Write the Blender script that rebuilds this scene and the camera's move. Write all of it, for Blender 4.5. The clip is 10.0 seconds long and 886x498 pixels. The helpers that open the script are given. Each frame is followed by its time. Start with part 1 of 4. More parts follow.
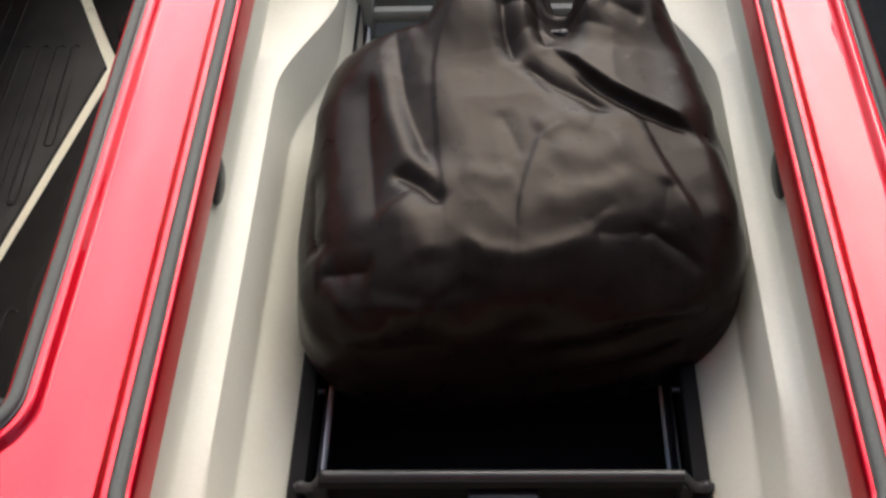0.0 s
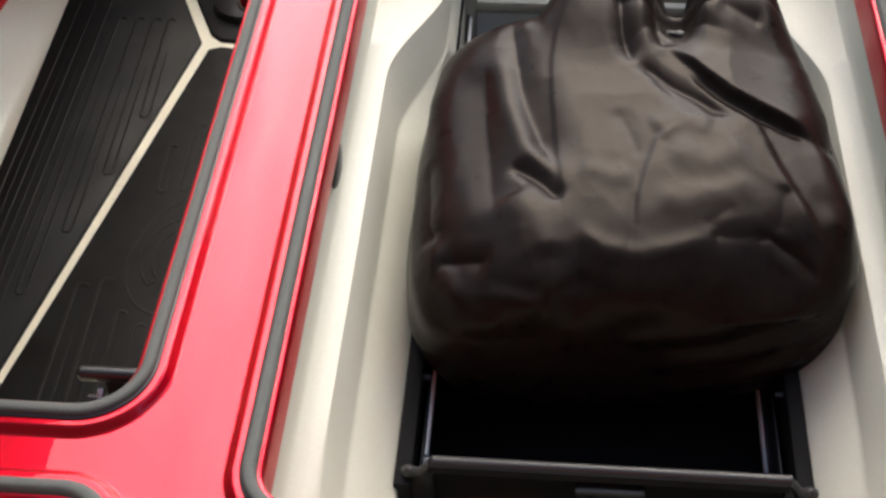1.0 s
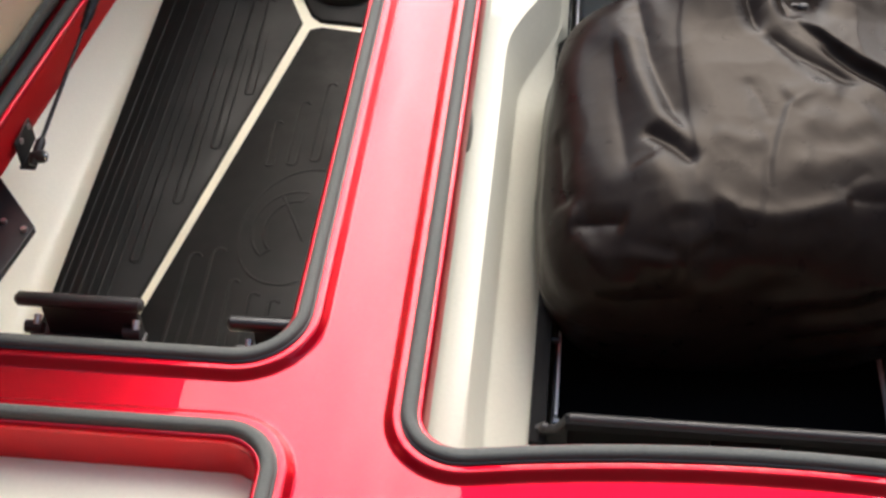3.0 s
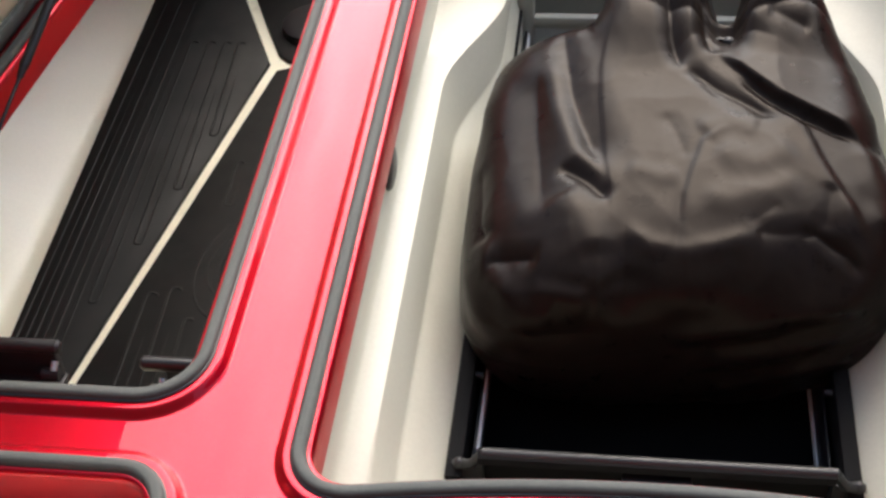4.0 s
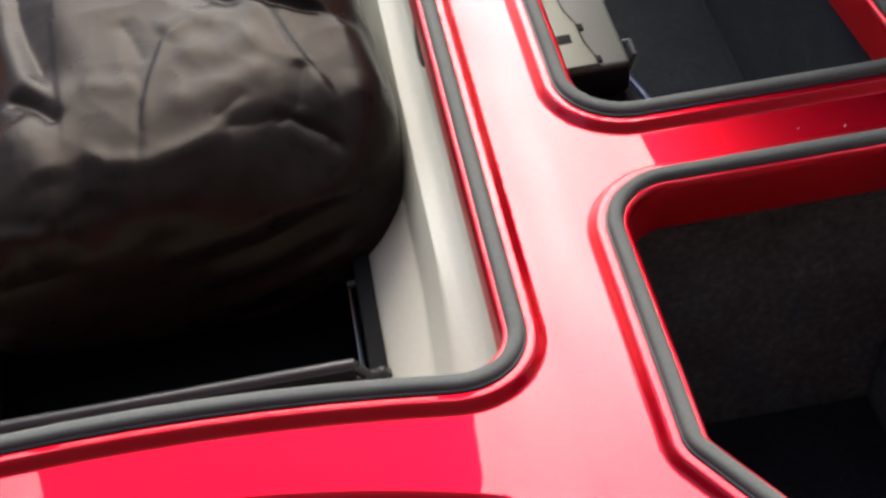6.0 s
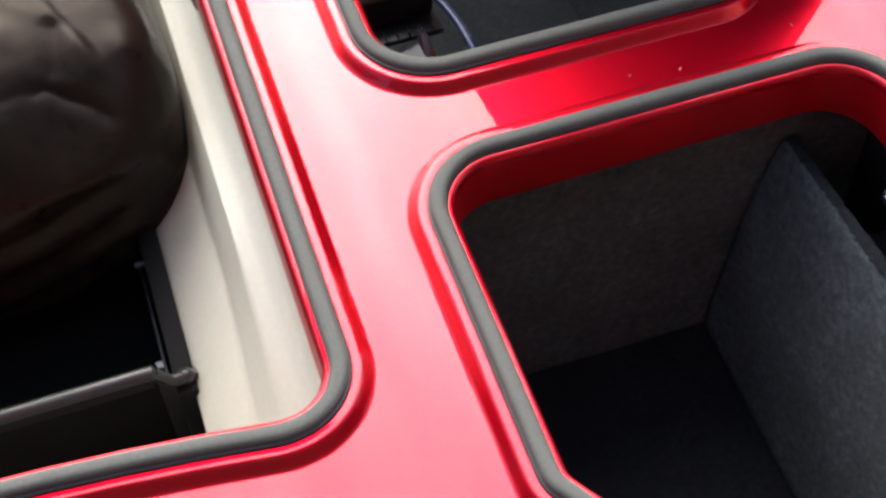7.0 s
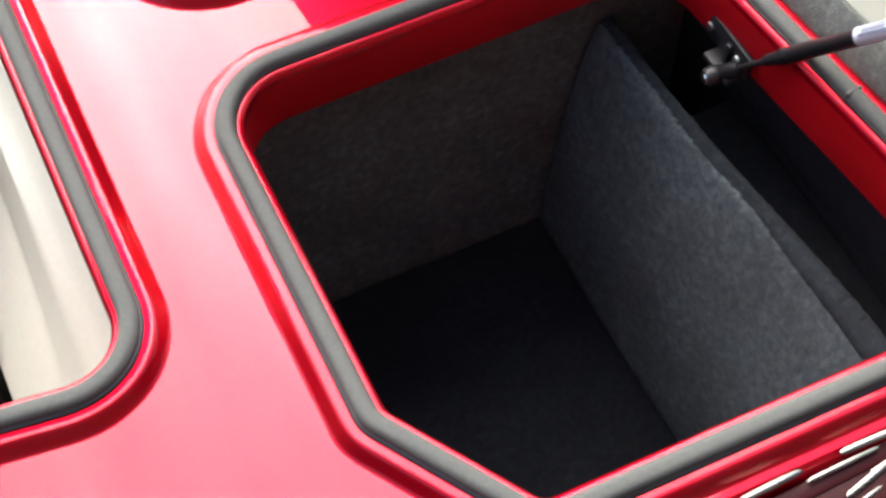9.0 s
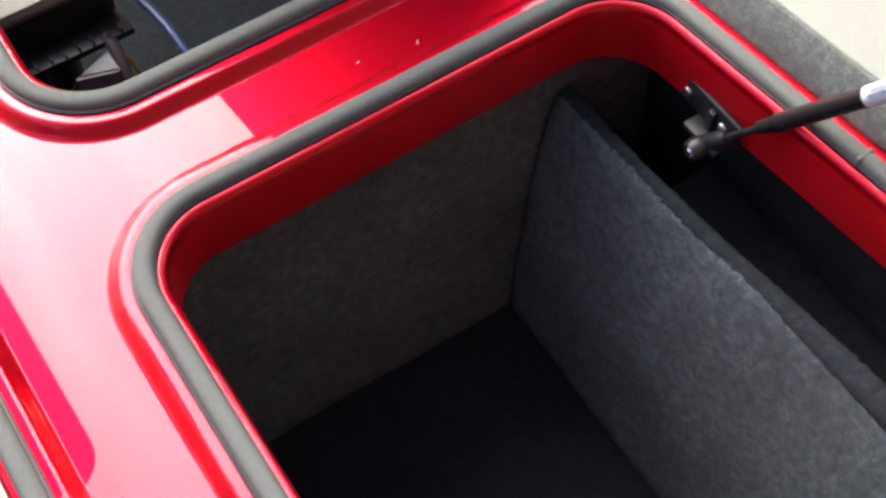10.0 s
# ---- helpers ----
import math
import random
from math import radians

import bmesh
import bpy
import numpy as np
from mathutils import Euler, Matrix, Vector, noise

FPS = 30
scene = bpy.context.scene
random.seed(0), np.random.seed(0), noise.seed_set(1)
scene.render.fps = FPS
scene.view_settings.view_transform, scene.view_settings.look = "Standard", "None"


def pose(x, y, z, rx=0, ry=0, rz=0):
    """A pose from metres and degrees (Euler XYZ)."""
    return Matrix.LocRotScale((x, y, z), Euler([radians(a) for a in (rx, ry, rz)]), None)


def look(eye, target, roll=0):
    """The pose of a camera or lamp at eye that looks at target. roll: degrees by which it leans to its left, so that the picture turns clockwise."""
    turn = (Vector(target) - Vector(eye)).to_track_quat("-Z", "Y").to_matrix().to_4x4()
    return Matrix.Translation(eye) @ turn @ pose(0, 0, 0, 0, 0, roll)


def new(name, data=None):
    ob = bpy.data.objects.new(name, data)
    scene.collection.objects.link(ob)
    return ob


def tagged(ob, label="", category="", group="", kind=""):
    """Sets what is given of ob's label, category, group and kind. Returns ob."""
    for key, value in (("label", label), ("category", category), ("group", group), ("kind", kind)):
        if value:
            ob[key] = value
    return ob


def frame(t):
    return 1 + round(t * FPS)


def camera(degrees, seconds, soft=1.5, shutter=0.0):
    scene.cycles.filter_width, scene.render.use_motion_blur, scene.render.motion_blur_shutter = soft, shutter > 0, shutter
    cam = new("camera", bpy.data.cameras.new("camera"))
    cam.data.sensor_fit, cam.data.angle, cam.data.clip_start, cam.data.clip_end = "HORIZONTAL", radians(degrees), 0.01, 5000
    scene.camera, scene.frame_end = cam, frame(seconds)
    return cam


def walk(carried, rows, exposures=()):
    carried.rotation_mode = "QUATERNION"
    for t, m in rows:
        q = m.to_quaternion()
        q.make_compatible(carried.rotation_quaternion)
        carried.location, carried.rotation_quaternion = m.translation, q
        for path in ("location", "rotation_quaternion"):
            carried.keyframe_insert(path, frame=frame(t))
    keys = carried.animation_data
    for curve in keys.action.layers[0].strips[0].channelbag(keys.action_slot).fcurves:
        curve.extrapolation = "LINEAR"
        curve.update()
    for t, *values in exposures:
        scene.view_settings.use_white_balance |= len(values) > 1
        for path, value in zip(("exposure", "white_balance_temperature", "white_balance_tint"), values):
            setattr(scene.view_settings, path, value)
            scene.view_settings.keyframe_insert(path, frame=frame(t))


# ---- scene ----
cam = camera(37.00, 10.0, 2.8)
PATH = [
    (0, 0.0078, -0.4988, 0.8162, 44.187, 2.280, 1.451),
    (0.5, -0.0184, -0.5096, 0.8196, 44.523, 2.057, 3.341),
    (1, -0.0762, -0.5081, 0.8335, 43.589, 0.962, 4.429),
    (1.5, -0.1208, -0.5196, 0.8270, 43.172, 1.082, 5.198),
    (2, -0.1529, -0.5384, 0.8092, 42.735, 1.562, 6.218),
    (2.2, -0.1771, -0.5595, 0.8081, 42.879, 1.215, 5.696),
    (3.3, -0.1609, -0.5633, 0.8223, 44.356, 1.792, 6.248),
    (3.5, -0.1274, -0.5561, 0.8341, 44.341, 2.439, 6.932),
    (4, -0.0425, -0.5592, 0.8278, 45.510, 3.541, 6.801),
    (4.5, 0.0619, -0.5663, 0.8126, 46.128, 4.336, 4.992),
    (5, 0.1302, -0.5567, 0.7763, 46.077, 4.849, 0.590),
    (5.5, 0.2000, -0.5504, 0.7317, 45.094, 5.934, -3.561),
    (6, 0.1872, -0.5228, 0.6849, 43.505, 4.340, -9.535),
    (6.2, 0.1899, -0.4822, 0.6989, 40.832, 2.897, -11.314),
    (7.3, 0.2329, -0.3179, 0.6520, 34.111, 0.514, -21.440),
    (7.5, 0.2435, -0.3010, 0.6411, 33.381, 0.108, -22.845),
    (8, 0.2579, -0.2755, 0.6316, 29.921, -3.126, -25.927),
    (8.5, 0.2665, -0.2806, 0.6391, 27.182, -4.133, -27.438),
    (9, 0.2745, -0.3190, 0.6296, 30.206, -1.012, -26.475),
    (9.5, 0.2994, -0.3130, 0.6100, 30.651, 1.156, -26.936),
    (10, 0.3207, -0.2211, 0.5625, 31.247, 0.466, -33.096),
]
walk(cam, [(t, pose(*r)) for t, *r in PATH], [(0, 0.83), (1.5, 0.99), (3.5, 1.10), (5.2, 0.96), (6.2, 1.28), (7.5, 1.57), (8.5, 1.67), (9.2, 1.70), (10, 1.95)])

# ---- world and light ----
SUN_FROM = Vector((0.10, 0.70, 0.71))
world = bpy.data.worlds.new("world")
scene.world = world
world.use_nodes = True
wn = world.node_tree
sky = wn.nodes.new("ShaderNodeTexSky")
sky.sky_type, sky.sun_disc = "NISHITA", False
sky.sun_elevation = math.asin(SUN_FROM.normalized().z)
sky.sun_rotation = math.atan2(SUN_FROM.x, SUN_FROM.y)
sky.dust_density, sky.air_density, sky.ozone_density = 4.0, 1.0, 1.0
wn.links.new(sky.outputs[0], wn.nodes["Background"].inputs[0])
wn.nodes["Background"].inputs[1].default_value = 0.15
sun = new("sun", bpy.data.lights.new("sun", "SUN"))
sun.data.energy, sun.data.angle, sun.data.color = 2.15, radians(69), (1.0, 0.99, 0.965)
sun.matrix_world = look(SUN_FROM * 5, (0, 0, 0))


# ---- materials ----
def nodes_of(name, color, rough, metal=0.0, coat=0.0):
    m = bpy.data.materials.new(name)
    m.use_nodes = True
    t = m.node_tree
    b = t.nodes["Principled BSDF"]
    b.inputs["Base Color"].default_value = (*color, 1)
    b.inputs["Roughness"].default_value = rough
    b.inputs["Metallic"].default_value = metal
    b.inputs["Coat Weight"].default_value = coat
    b.inputs["Coat Roughness"].default_value = 0.08
    return m, t, b


def noise_of(t, scale, detail=4.0, rough=0.6, stretch=None):
    n = t.nodes.new("ShaderNodeTexNoise")
    n.inputs["Scale"].default_value = scale
    n.inputs["Detail"].default_value = detail
    n.inputs["Roughness"].default_value = rough
    c = t.nodes.new("ShaderNodeTexCoord")
    if stretch:
        mp = t.nodes.new("ShaderNodeMapping")
        mp.inputs["Scale"].default_value = stretch
        t.links.new(c.outputs["Object"], mp.inputs["Vector"])
        t.links.new(mp.outputs[0], n.inputs["Vector"])
    else:
        t.links.new(c.outputs["Object"], n.inputs["Vector"])
    return n


def ramp_of(t, source, stops):
    r = t.nodes.new("ShaderNodeValToRGB")
    r.color_ramp.elements[0].position, r.color_ramp.elements[0].color = stops[0][0], (*stops[0][1], 1)
    r.color_ramp.elements[1].position, r.color_ramp.elements[1].color = stops[-1][0], (*stops[-1][1], 1)
    for p, c in stops[1:-1]:
        e = r.color_ramp.elements.new(p)
        e.color = (*c, 1)
    t.links.new(source, r.inputs[0])
    return r


def bump_of(t, b, source, strength, distance):
    n = t.nodes.new("ShaderNodeBump")
    n.inputs["Strength"].default_value = strength
    n.inputs["Distance"].default_value = distance
    t.links.new(source, n.inputs["Height"])
    t.links.new(n.outputs[0], b.inputs["Normal"])
    return n


def range_of(t, source, lo, hi):
    r = t.nodes.new("ShaderNodeMapRange")
    r.inputs["From Min"].default_value, r.inputs["From Max"].default_value = 0.3, 0.7
    r.inputs["To Min"].default_value, r.inputs["To Max"].default_value = lo, hi
    t.links.new(source, r.inputs["Value"])
    return r


def surface(name, color, rough, metal=0.0, coat=0.0, vary=0.25, big=9.0, fine=350.0, bump=0.15, depth=0.0006, spread=0.12, stretch=None):
    """A plain surface with stains at a large scale and grain at a fine one."""
    m, t, b = nodes_of(name, color, rough, metal, coat)
    n1, n2 = noise_of(t, big, 5.0), noise_of(t, fine, 3.0, 0.6, stretch)
    lo = [c * (1 - vary) for c in color]
    hi = [min(1.0, c * (1 + vary)) for c in color]
    mixn = t.nodes.new("ShaderNodeMath")
    mixn.operation = "MULTIPLY_ADD"
    mixn.inputs[1].default_value = 0.45
    t.links.new(n2.outputs["Fac"], mixn.inputs[0])
    half = t.nodes.new("ShaderNodeMath")
    half.operation = "MULTIPLY"
    half.inputs[1].default_value = 0.55
    t.links.new(n1.outputs["Fac"], half.inputs[0])
    t.links.new(half.outputs[0], mixn.inputs[2])
    r = ramp_of(t, mixn.outputs[0], [(0.3, lo), (0.7, hi)])
    t.links.new(r.outputs[0], b.inputs["Base Color"])
    rr = range_of(t, n1.outputs["Fac"], max(0.03, rough - spread), min(1.0, rough + spread))
    t.links.new(rr.outputs[0], b.inputs["Roughness"])
    if bump:
        bump_of(t, b, n2.outputs["Fac"], bump, depth)
    return m


def red_paint():
    m, t, b = nodes_of("red_clearcoat_paint", (0.52, 0.004, 0.012), 0.34, 0.80, 1.0)
    flake = noise_of(t, 2600, 1.0)
    haze = noise_of(t, 7, 5.0, 0.6, (3.0, 0.5, 1.0))
    r = ramp_of(t, flake.outputs["Fac"], [(0.35, (0.47, 0.0008, 0.011)), (0.62, (0.58, 0.0016, 0.019))])
    t.links.new(r.outputs[0], b.inputs["Base Color"])
    rr = range_of(t, haze.outputs["Fac"], 0.015, 0.035)
    t.links.new(rr.outputs[0], b.inputs["Coat Roughness"])
    # coat weight streaks: polish smears, and reflections of clouds imitated
    polish_clouds = noise_of(t, 5, 4.0, 0.62, (5.0, 0.7, 1.0))
    cw = range_of(t, polish_clouds.outputs["Fac"], 0.62, 1.0)
    t.links.new(cw.outputs[0], b.inputs["Coat Weight"])
    wav = noise_of(t, 6, 2.0)
    n = bump_of(t, b, wav.outputs["Fac"], 0.004, 0.002)
    t.links.new(n.outputs[0], b.inputs["Coat Normal"])
    b.inputs["Coat IOR"].default_value = 1.43
    b.inputs["Specular IOR Level"].default_value = 0.08
    return m


def carpet(name, lo, hi, sheen=0.12):
    """Short looped pile: pale fibre tips over a dark ground, in soft worn patches."""
    m, t, b = nodes_of(name, lo, 0.97)
    n1, n2, n3 = noise_of(t, 850, 3.0, 0.75), noise_of(t, 16, 5.0, 0.65), noise_of(t, 150, 5.0, 0.7)
    a = t.nodes.new("ShaderNodeMath")
    a.operation = "ADD"
    t.links.new(n1.outputs["Fac"], a.inputs[0])
    h = t.nodes.new("ShaderNodeMath")
    h.operation = "MULTIPLY_ADD"
    h.inputs[1].default_value = 0.55
    t.links.new(n2.outputs["Fac"], h.inputs[0])
    t.links.new(n3.outputs["Fac"], h.inputs[2])
    t.links.new(h.outputs[0], a.inputs[1])
    mid = [p * 0.65 + q * 0.35 for p, q in zip(lo, hi)]
    r = ramp_of(t, a.outputs[0], [(0.0, lo), (0.55, mid), (1.0, hi)])
    mr = t.nodes.new("ShaderNodeMapRange")
    mr.inputs["From Min"].default_value, mr.inputs["From Max"].default_value = 0.85, 1.72
    t.links.new(a.outputs[0], mr.inputs["Value"])
    t.links.new(mr.outputs[0], r.inputs[0])
    t.links.new(r.outputs[0], b.inputs["Base Color"])
    b.inputs["Sheen Weight"].default_value = sheen
    b.inputs["Sheen Roughness"].default_value = 0.6
    b.inputs["Specular IOR Level"].default_value = 0.1
    bump_of(t, b, n1.outputs["Fac"], 0.9, 0.0016)
    return m


def nylon():
    m, t, b = nodes_of("coated_nylon", (0.05, 0.04, 0.036), 0.36)
    w = noise_of(t, 45, 5.0, 0.65)
    r = ramp_of(t, w.outputs["Fac"], [(0.3, (0.0082, 0.0058, 0.0052)), (0.7, (0.0142, 0.0104, 0.0084))])
    t.links.new(r.outputs[0], b.inputs["Base Color"])
    rr = range_of(t, w.outputs["Fac"], 0.26, 0.34)
    t.links.new(rr.outputs[0], b.inputs["Roughness"])
    c = noise_of(t, 30, 3.0, 0.55)
    n = bump_of(t, b, c.outputs["Fac"], 0.05, 0.004)
    f = noise_of(t, 1400, 2.0)
    k = t.nodes.new("ShaderNodeBump")
    k.inputs["Strength"].default_value, k.inputs["Distance"].default_value = 0.2, 0.0003
    t.links.new(f.outputs["Fac"], k.inputs["Height"])
    t.links.new(n.outputs[0], k.inputs["Normal"])
    t.links.new(k.outputs[0], b.inputs["Normal"])
    b.inputs["Specular IOR Level"].default_value = 0.092
    b.inputs["Specular Tint"].default_value = (1.0, 0.88, 0.78, 1)
    return m


RED = red_paint()
RED_SATIN = surface("red_basecoat", (0.57, 0.0022, 0.009), 0.42, 0.45, vary=0.12, big=10, fine=900, bump=0.1, depth=0.0003)
RUBBER = surface("seal_rubber", (0.085, 0.088, 0.080), 0.8, vary=0.25, big=6, fine=500, bump=0.1, depth=0.0004)
CREAM = surface("cream_gelcoat", (0.545, 0.54, 0.45), 0.45, vary=0.07, big=4, fine=220, bump=0.05, depth=0.0005, coat=0.0)
# the cream again, lifted near white to make up for light the lockers lack
CREAM_LIFTED = surface("lifted_cream_paint", (0.95, 0.93, 0.73), 0.35, vary=0.05, big=5, fine=260, bump=0.05, depth=0.0005)
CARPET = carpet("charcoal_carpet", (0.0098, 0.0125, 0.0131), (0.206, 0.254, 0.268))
# finer dark pile, its colour also carrying the shade of the deep locker
SHADE_FELT = carpet("black_shade_felt", (0.0060, 0.0064, 0.0076), (0.030, 0.0325, 0.038), 0.03)
CARPET_GREY = carpet("grey_carpet", (0.050, 0.055, 0.049), (0.31, 0.33, 0.295))
BAYFELT = carpet("blue_black_felt", (0.010, 0.013, 0.0155), (0.050, 0.062, 0.070), 0.05)
POWDER = surface("black_powder_coat", (0.012, 0.012, 0.014), 0.42, vary=0.3, fine=900, bump=0.3, depth=0.0004)
SATIN = surface("satin_black_steel", (0.011, 0.011, 0.012), 0.42, vary=0.25, fine=700, bump=0.2, depth=0.0003)
MATRUB = surface("black_mat_rubber", (0.0050, 0.0056, 0.0052), 0.62, vary=0.3, big=12, fine=420, bump=0.4, depth=0.0005)
BASE = surface("drawer_liner", (0.003, 0.003, 0.0035), 0.8, vary=0.3, fine=600, bump=0.3)
MATT = surface("matt_black_steel", (0.006, 0.006, 0.0065), 0.72, vary=0.3, fine=800, bump=0.2, depth=0.0003)
NYLON = nylon()
GREYP = surface("grey_abs_plastic", (0.112, 0.114, 0.098), 0.55, vary=0.12, big=14, fine=800, bump=0.2, depth=0.0003)
BLACKP = surface("black_plastic", (0.012, 0.012, 0.013), 0.38, vary=0.3, fine=600, bump=0.15)
CHROME = surface("chrome", (0.62, 0.62, 0.60), 0.14, 1.0, vary=0.1, fine=300, bump=0.05, spread=0.06)
ALU = surface("pale_aluminium", (0.86, 0.86, 0.84), 0.45, 0.0, vary=0.1)
STEEL = surface("zinc_steel", (0.5, 0.5, 0.5), 0.35, 1.0, vary=0.15)
BLUEH = surface("blue_hose", (0.045, 0.070, 0.19), 0.35, vary=0.15)
ORANGE = surface("orange_wire", (0.25, 0.12, 0.02), 0.45, vary=0.1)
BEIGEP = surface("beige_plastic", (0.24, 0.245, 0.19), 0.5, vary=0.10)
CLEARP = surface("clear_grey_plastic", (0.085, 0.068, 0.080), 0.42, vary=0.3, big=60, coat=0.1)
PAPER = surface("label_paper", (0.55, 0.58, 0.62), 0.45, vary=0.06)
PRINT = surface("label_print", (0.2, 0.22, 0.3), 0.5, vary=0.1)
LAMP = surface("dark_red_lens", (0.030, 0.003, 0.004), 0.5, coat=0.0, vary=0.1, bump=0)
CONCRETE = surface("dark_concrete", (0.11, 0.10, 0.088), 0.85, vary=0.18, big=2.5, fine=90, bump=0.4, depth=0.002)
BLOCKER = surface("dark_blocker", (0.04, 0.036, 0.033), 0.9, vary=0.2, big=3, fine=120, bump=0.4, depth=0.002)
TRIM = surface("champagne_trim", (0.24, 0.228, 0.205), 0.32, 1.0, vary=0.2, big=60, fine=500, bump=0.1, depth=0.0003)
DUST = surface("pale_grit", (0.55, 0.45, 0.40), 0.8, vary=0.2, bump=0)
for m, k in ((CREAM_LIFTED, 0.9), (LAMP, 0.12), (MATT, 0.15), (MATRUB, 0.35), (BASE, 0.12)):
    m.node_tree.nodes["Principled BSDF"].inputs["Specular IOR Level"].default_value = k


# ---- building helpers ----
def part(name, bm, material, parent=None, label="", smooth=True):
    me = bpy.data.meshes.new(name)
    bmesh.ops.recalc_face_normals(bm, faces=bm.faces)
    if smooth:
        for f in bm.faces:
            f.smooth = True
        for e in bm.edges:
            if len(e.link_faces) == 2 and e.calc_face_angle(0) > 0.6:
                e.smooth = False
    bm.to_mesh(me)
    bm.free()
    me.materials.append(material)
    ob = new(name, me)
    if parent:
        ob.parent = parent
    if label:
        ob["label"] = label
    return ob


def thing(name, label, category, group="", kind=""):
    return tagged(new(name), label, category, group, kind)


def rounded(corners, radii, n=8):
    """A closed outline through corners, anticlockwise, each rounded by its radius."""
    out = []
    k = len(corners)
    for i in range(k):
        p, a, b = Vector(corners[i]), Vector(corners[i - 1]), Vector(corners[(i + 1) % k])
        u, v = (a - p).normalized(), (b - p).normalized()
        half = u.angle(v) / 2
        r = radii[i]
        if r <= 0:
            out.append(p)
            continue
        d = r / math.tan(half)
        c = p + (u + v).normalized() * (r / math.sin(half))
        s, e = p + u * d - c, p + v * d - c
        turn = s.angle_signed(e)
        for j in range(n + 1):
            q = s.copy()
            q.rotate(Matrix.Rotation(-turn * j / n, 2))
            out.append(c + q)
    return out


def offset(loop, d):
    """The outline moved outwards by d."""
    out = []
    k = len(loop)
    for i in range(k):
        a, p, b = loop[i - 1], loop[i], loop[(i + 1) % k]
        n1 = Vector(((p - a).y, -(p - a).x)).normalized()
        n2 = Vector(((b - p).y, -(b - p).x)).normalized()
        n = (n1 + n2).normalized()
        out.append(p + n * (d / max(0.5, n.dot(n1))))
    return out


def smooth01(v):
    v = min(1.0, max(0.0, v))
    return v * v * (3 - 2 * v)


def split_long(loop, most=0.04):
    out = []
    for i, p in enumerate(loop):
        q = loop[(i + 1) % len(loop)]
        k = max(1, int((q - p).length / most))
        out += [p.lerp(q, j / k) for j in range(k)]
    return out


def ring(loop, z):
    return [(p.x, p.y, z) for p in loop]


def strip(bm, loops, closed=True):
    rows = [[bm.verts.new(p) for p in l] for l in loops]
    for a, b in zip(rows, rows[1:]):
        for i in range(len(a) if closed else len(a) - 1):
            j = (i + 1) % len(a)
            bm.faces.new((a[i], a[j], b[j], b[i]))
    return rows


def block(bm, x0, x1, y0, y1, z0, z1, bevel=0.0, m=None, seg=2):
    """A box with its edges rounded."""
    made = bmesh.ops.create_cube(bm, size=1)["verts"]
    for v in made:
        v.co = ((x0 + x1) / 2 + v.co.x * (x1 - x0), (y0 + y1) / 2 + v.co.y * (y1 - y0), (z0 + z1) / 2 + v.co.z * (z1 - z0))
    if bevel:
        es = list({e for v in made for e in v.link_edges})
        got = bmesh.ops.bevel(bm, geom=es, offset=bevel, segments=seg, profile=0.5, affect="EDGES")
        made = list({v for f in got["faces"] for v in f.verts} | {v for v in made if v.is_valid})
    if m is not None:
        bmesh.ops.transform(bm, matrix=m, verts=made)
    return made


def blocked(name, material, parent, dims, bevel=0.001, label="", m=None):
    bm = bmesh.new()
    block(bm, *dims, bevel)
    if m is not None:
        bmesh.ops.transform(bm, matrix=m, verts=bm.verts)
    return part(name, bm, material, parent, label)


def tube(bm, pts, radii, n=14, caps=True):
    """A round bar along points, with a radius at each."""
    pts = [Vector(p) for p in pts]
    rows = []
    up = Vector((0.3, 0.2, 1)).normalized()
    for i, p in enumerate(pts):
        d = (pts[min(i + 1, len(pts) - 1)] - pts[max(i - 1, 0)]).normalized()
        u = d.cross(up)
        if u.length < 0.05:
            u = d.cross(Vector((1, 0, 0)))
        u.normalize()
        w = u.cross(d)
        rows.append([p + (u * math.cos(2 * math.pi * k / n) + w * math.sin(2 * math.pi * k / n)) * radii[i] for k in range(n)])
    vs = strip(bm, rows)
    if caps:
        bm.faces.new(vs[0])
        bm.faces.new(vs[-1])


def tubed(name, material, parent, pts, radii, n=14, label=""):
    bm = bmesh.new()
    tube(bm, pts, radii, n)
    return part(name, bm, material, parent, label)


def slab(bm, loop, z0, z1, round_edge=0.002):
    """A plate with that outline and a rounded upper edge."""
    rows = strip(bm, [ring(loop, z0), ring(loop, z1 - round_edge), ring(offset(loop, -round_edge * 0.4), z1 - round_edge * 0.3), ring(offset(loop, -round_edge), z1)])
    bm.faces.new(rows[-1])
    bm.faces.new(rows[0])


# ---- hatch outlines ----
ARC = 0.34
def front_arc(loop):
    return [Vector((p.x, p.y + (ARC * max(0.0, 0.0784 - p.x * p.x) if p.y < 0.3 else 0.0))) for p in loop]


HATCH = {
    "centre": front_arc(split_long(rounded([(-0.28, 0), (0.28, 0), (0.28, 1.06), (-0.28, 1.06)], [0.05] * 4, 22))),
    "left_far": split_long(rounded([(-0.752, 0.09), (-0.378, 0.09), (-0.378, 1.62), (-0.584, 1.62)], [0.04, 0.052, 0.05, 0.05], 22)),
    "left_near": split_long(rounded([(-0.70, -0.17), (-0.378, -0.155), (-0.378, 0.02), (-0.745, 0.02)], [0.04, 0.03, 0.04, 0.04], 22)),
    "right_far": split_long(rounded([(0.367, 0.243), (0.655, 0.243), (0.578, 1.62), (0.367, 1.62)], [0.052, 0.04, 0.05, 0.05], 22)),
    "right_near": split_long(rounded([(0.424, -0.156), (0.732, -0.167), (0.695, 0.166), (0.369, 0.166), (0.369, -0.07)], [0.022, 0.04, 0.05, 0.048, 0.022], 22)),
}

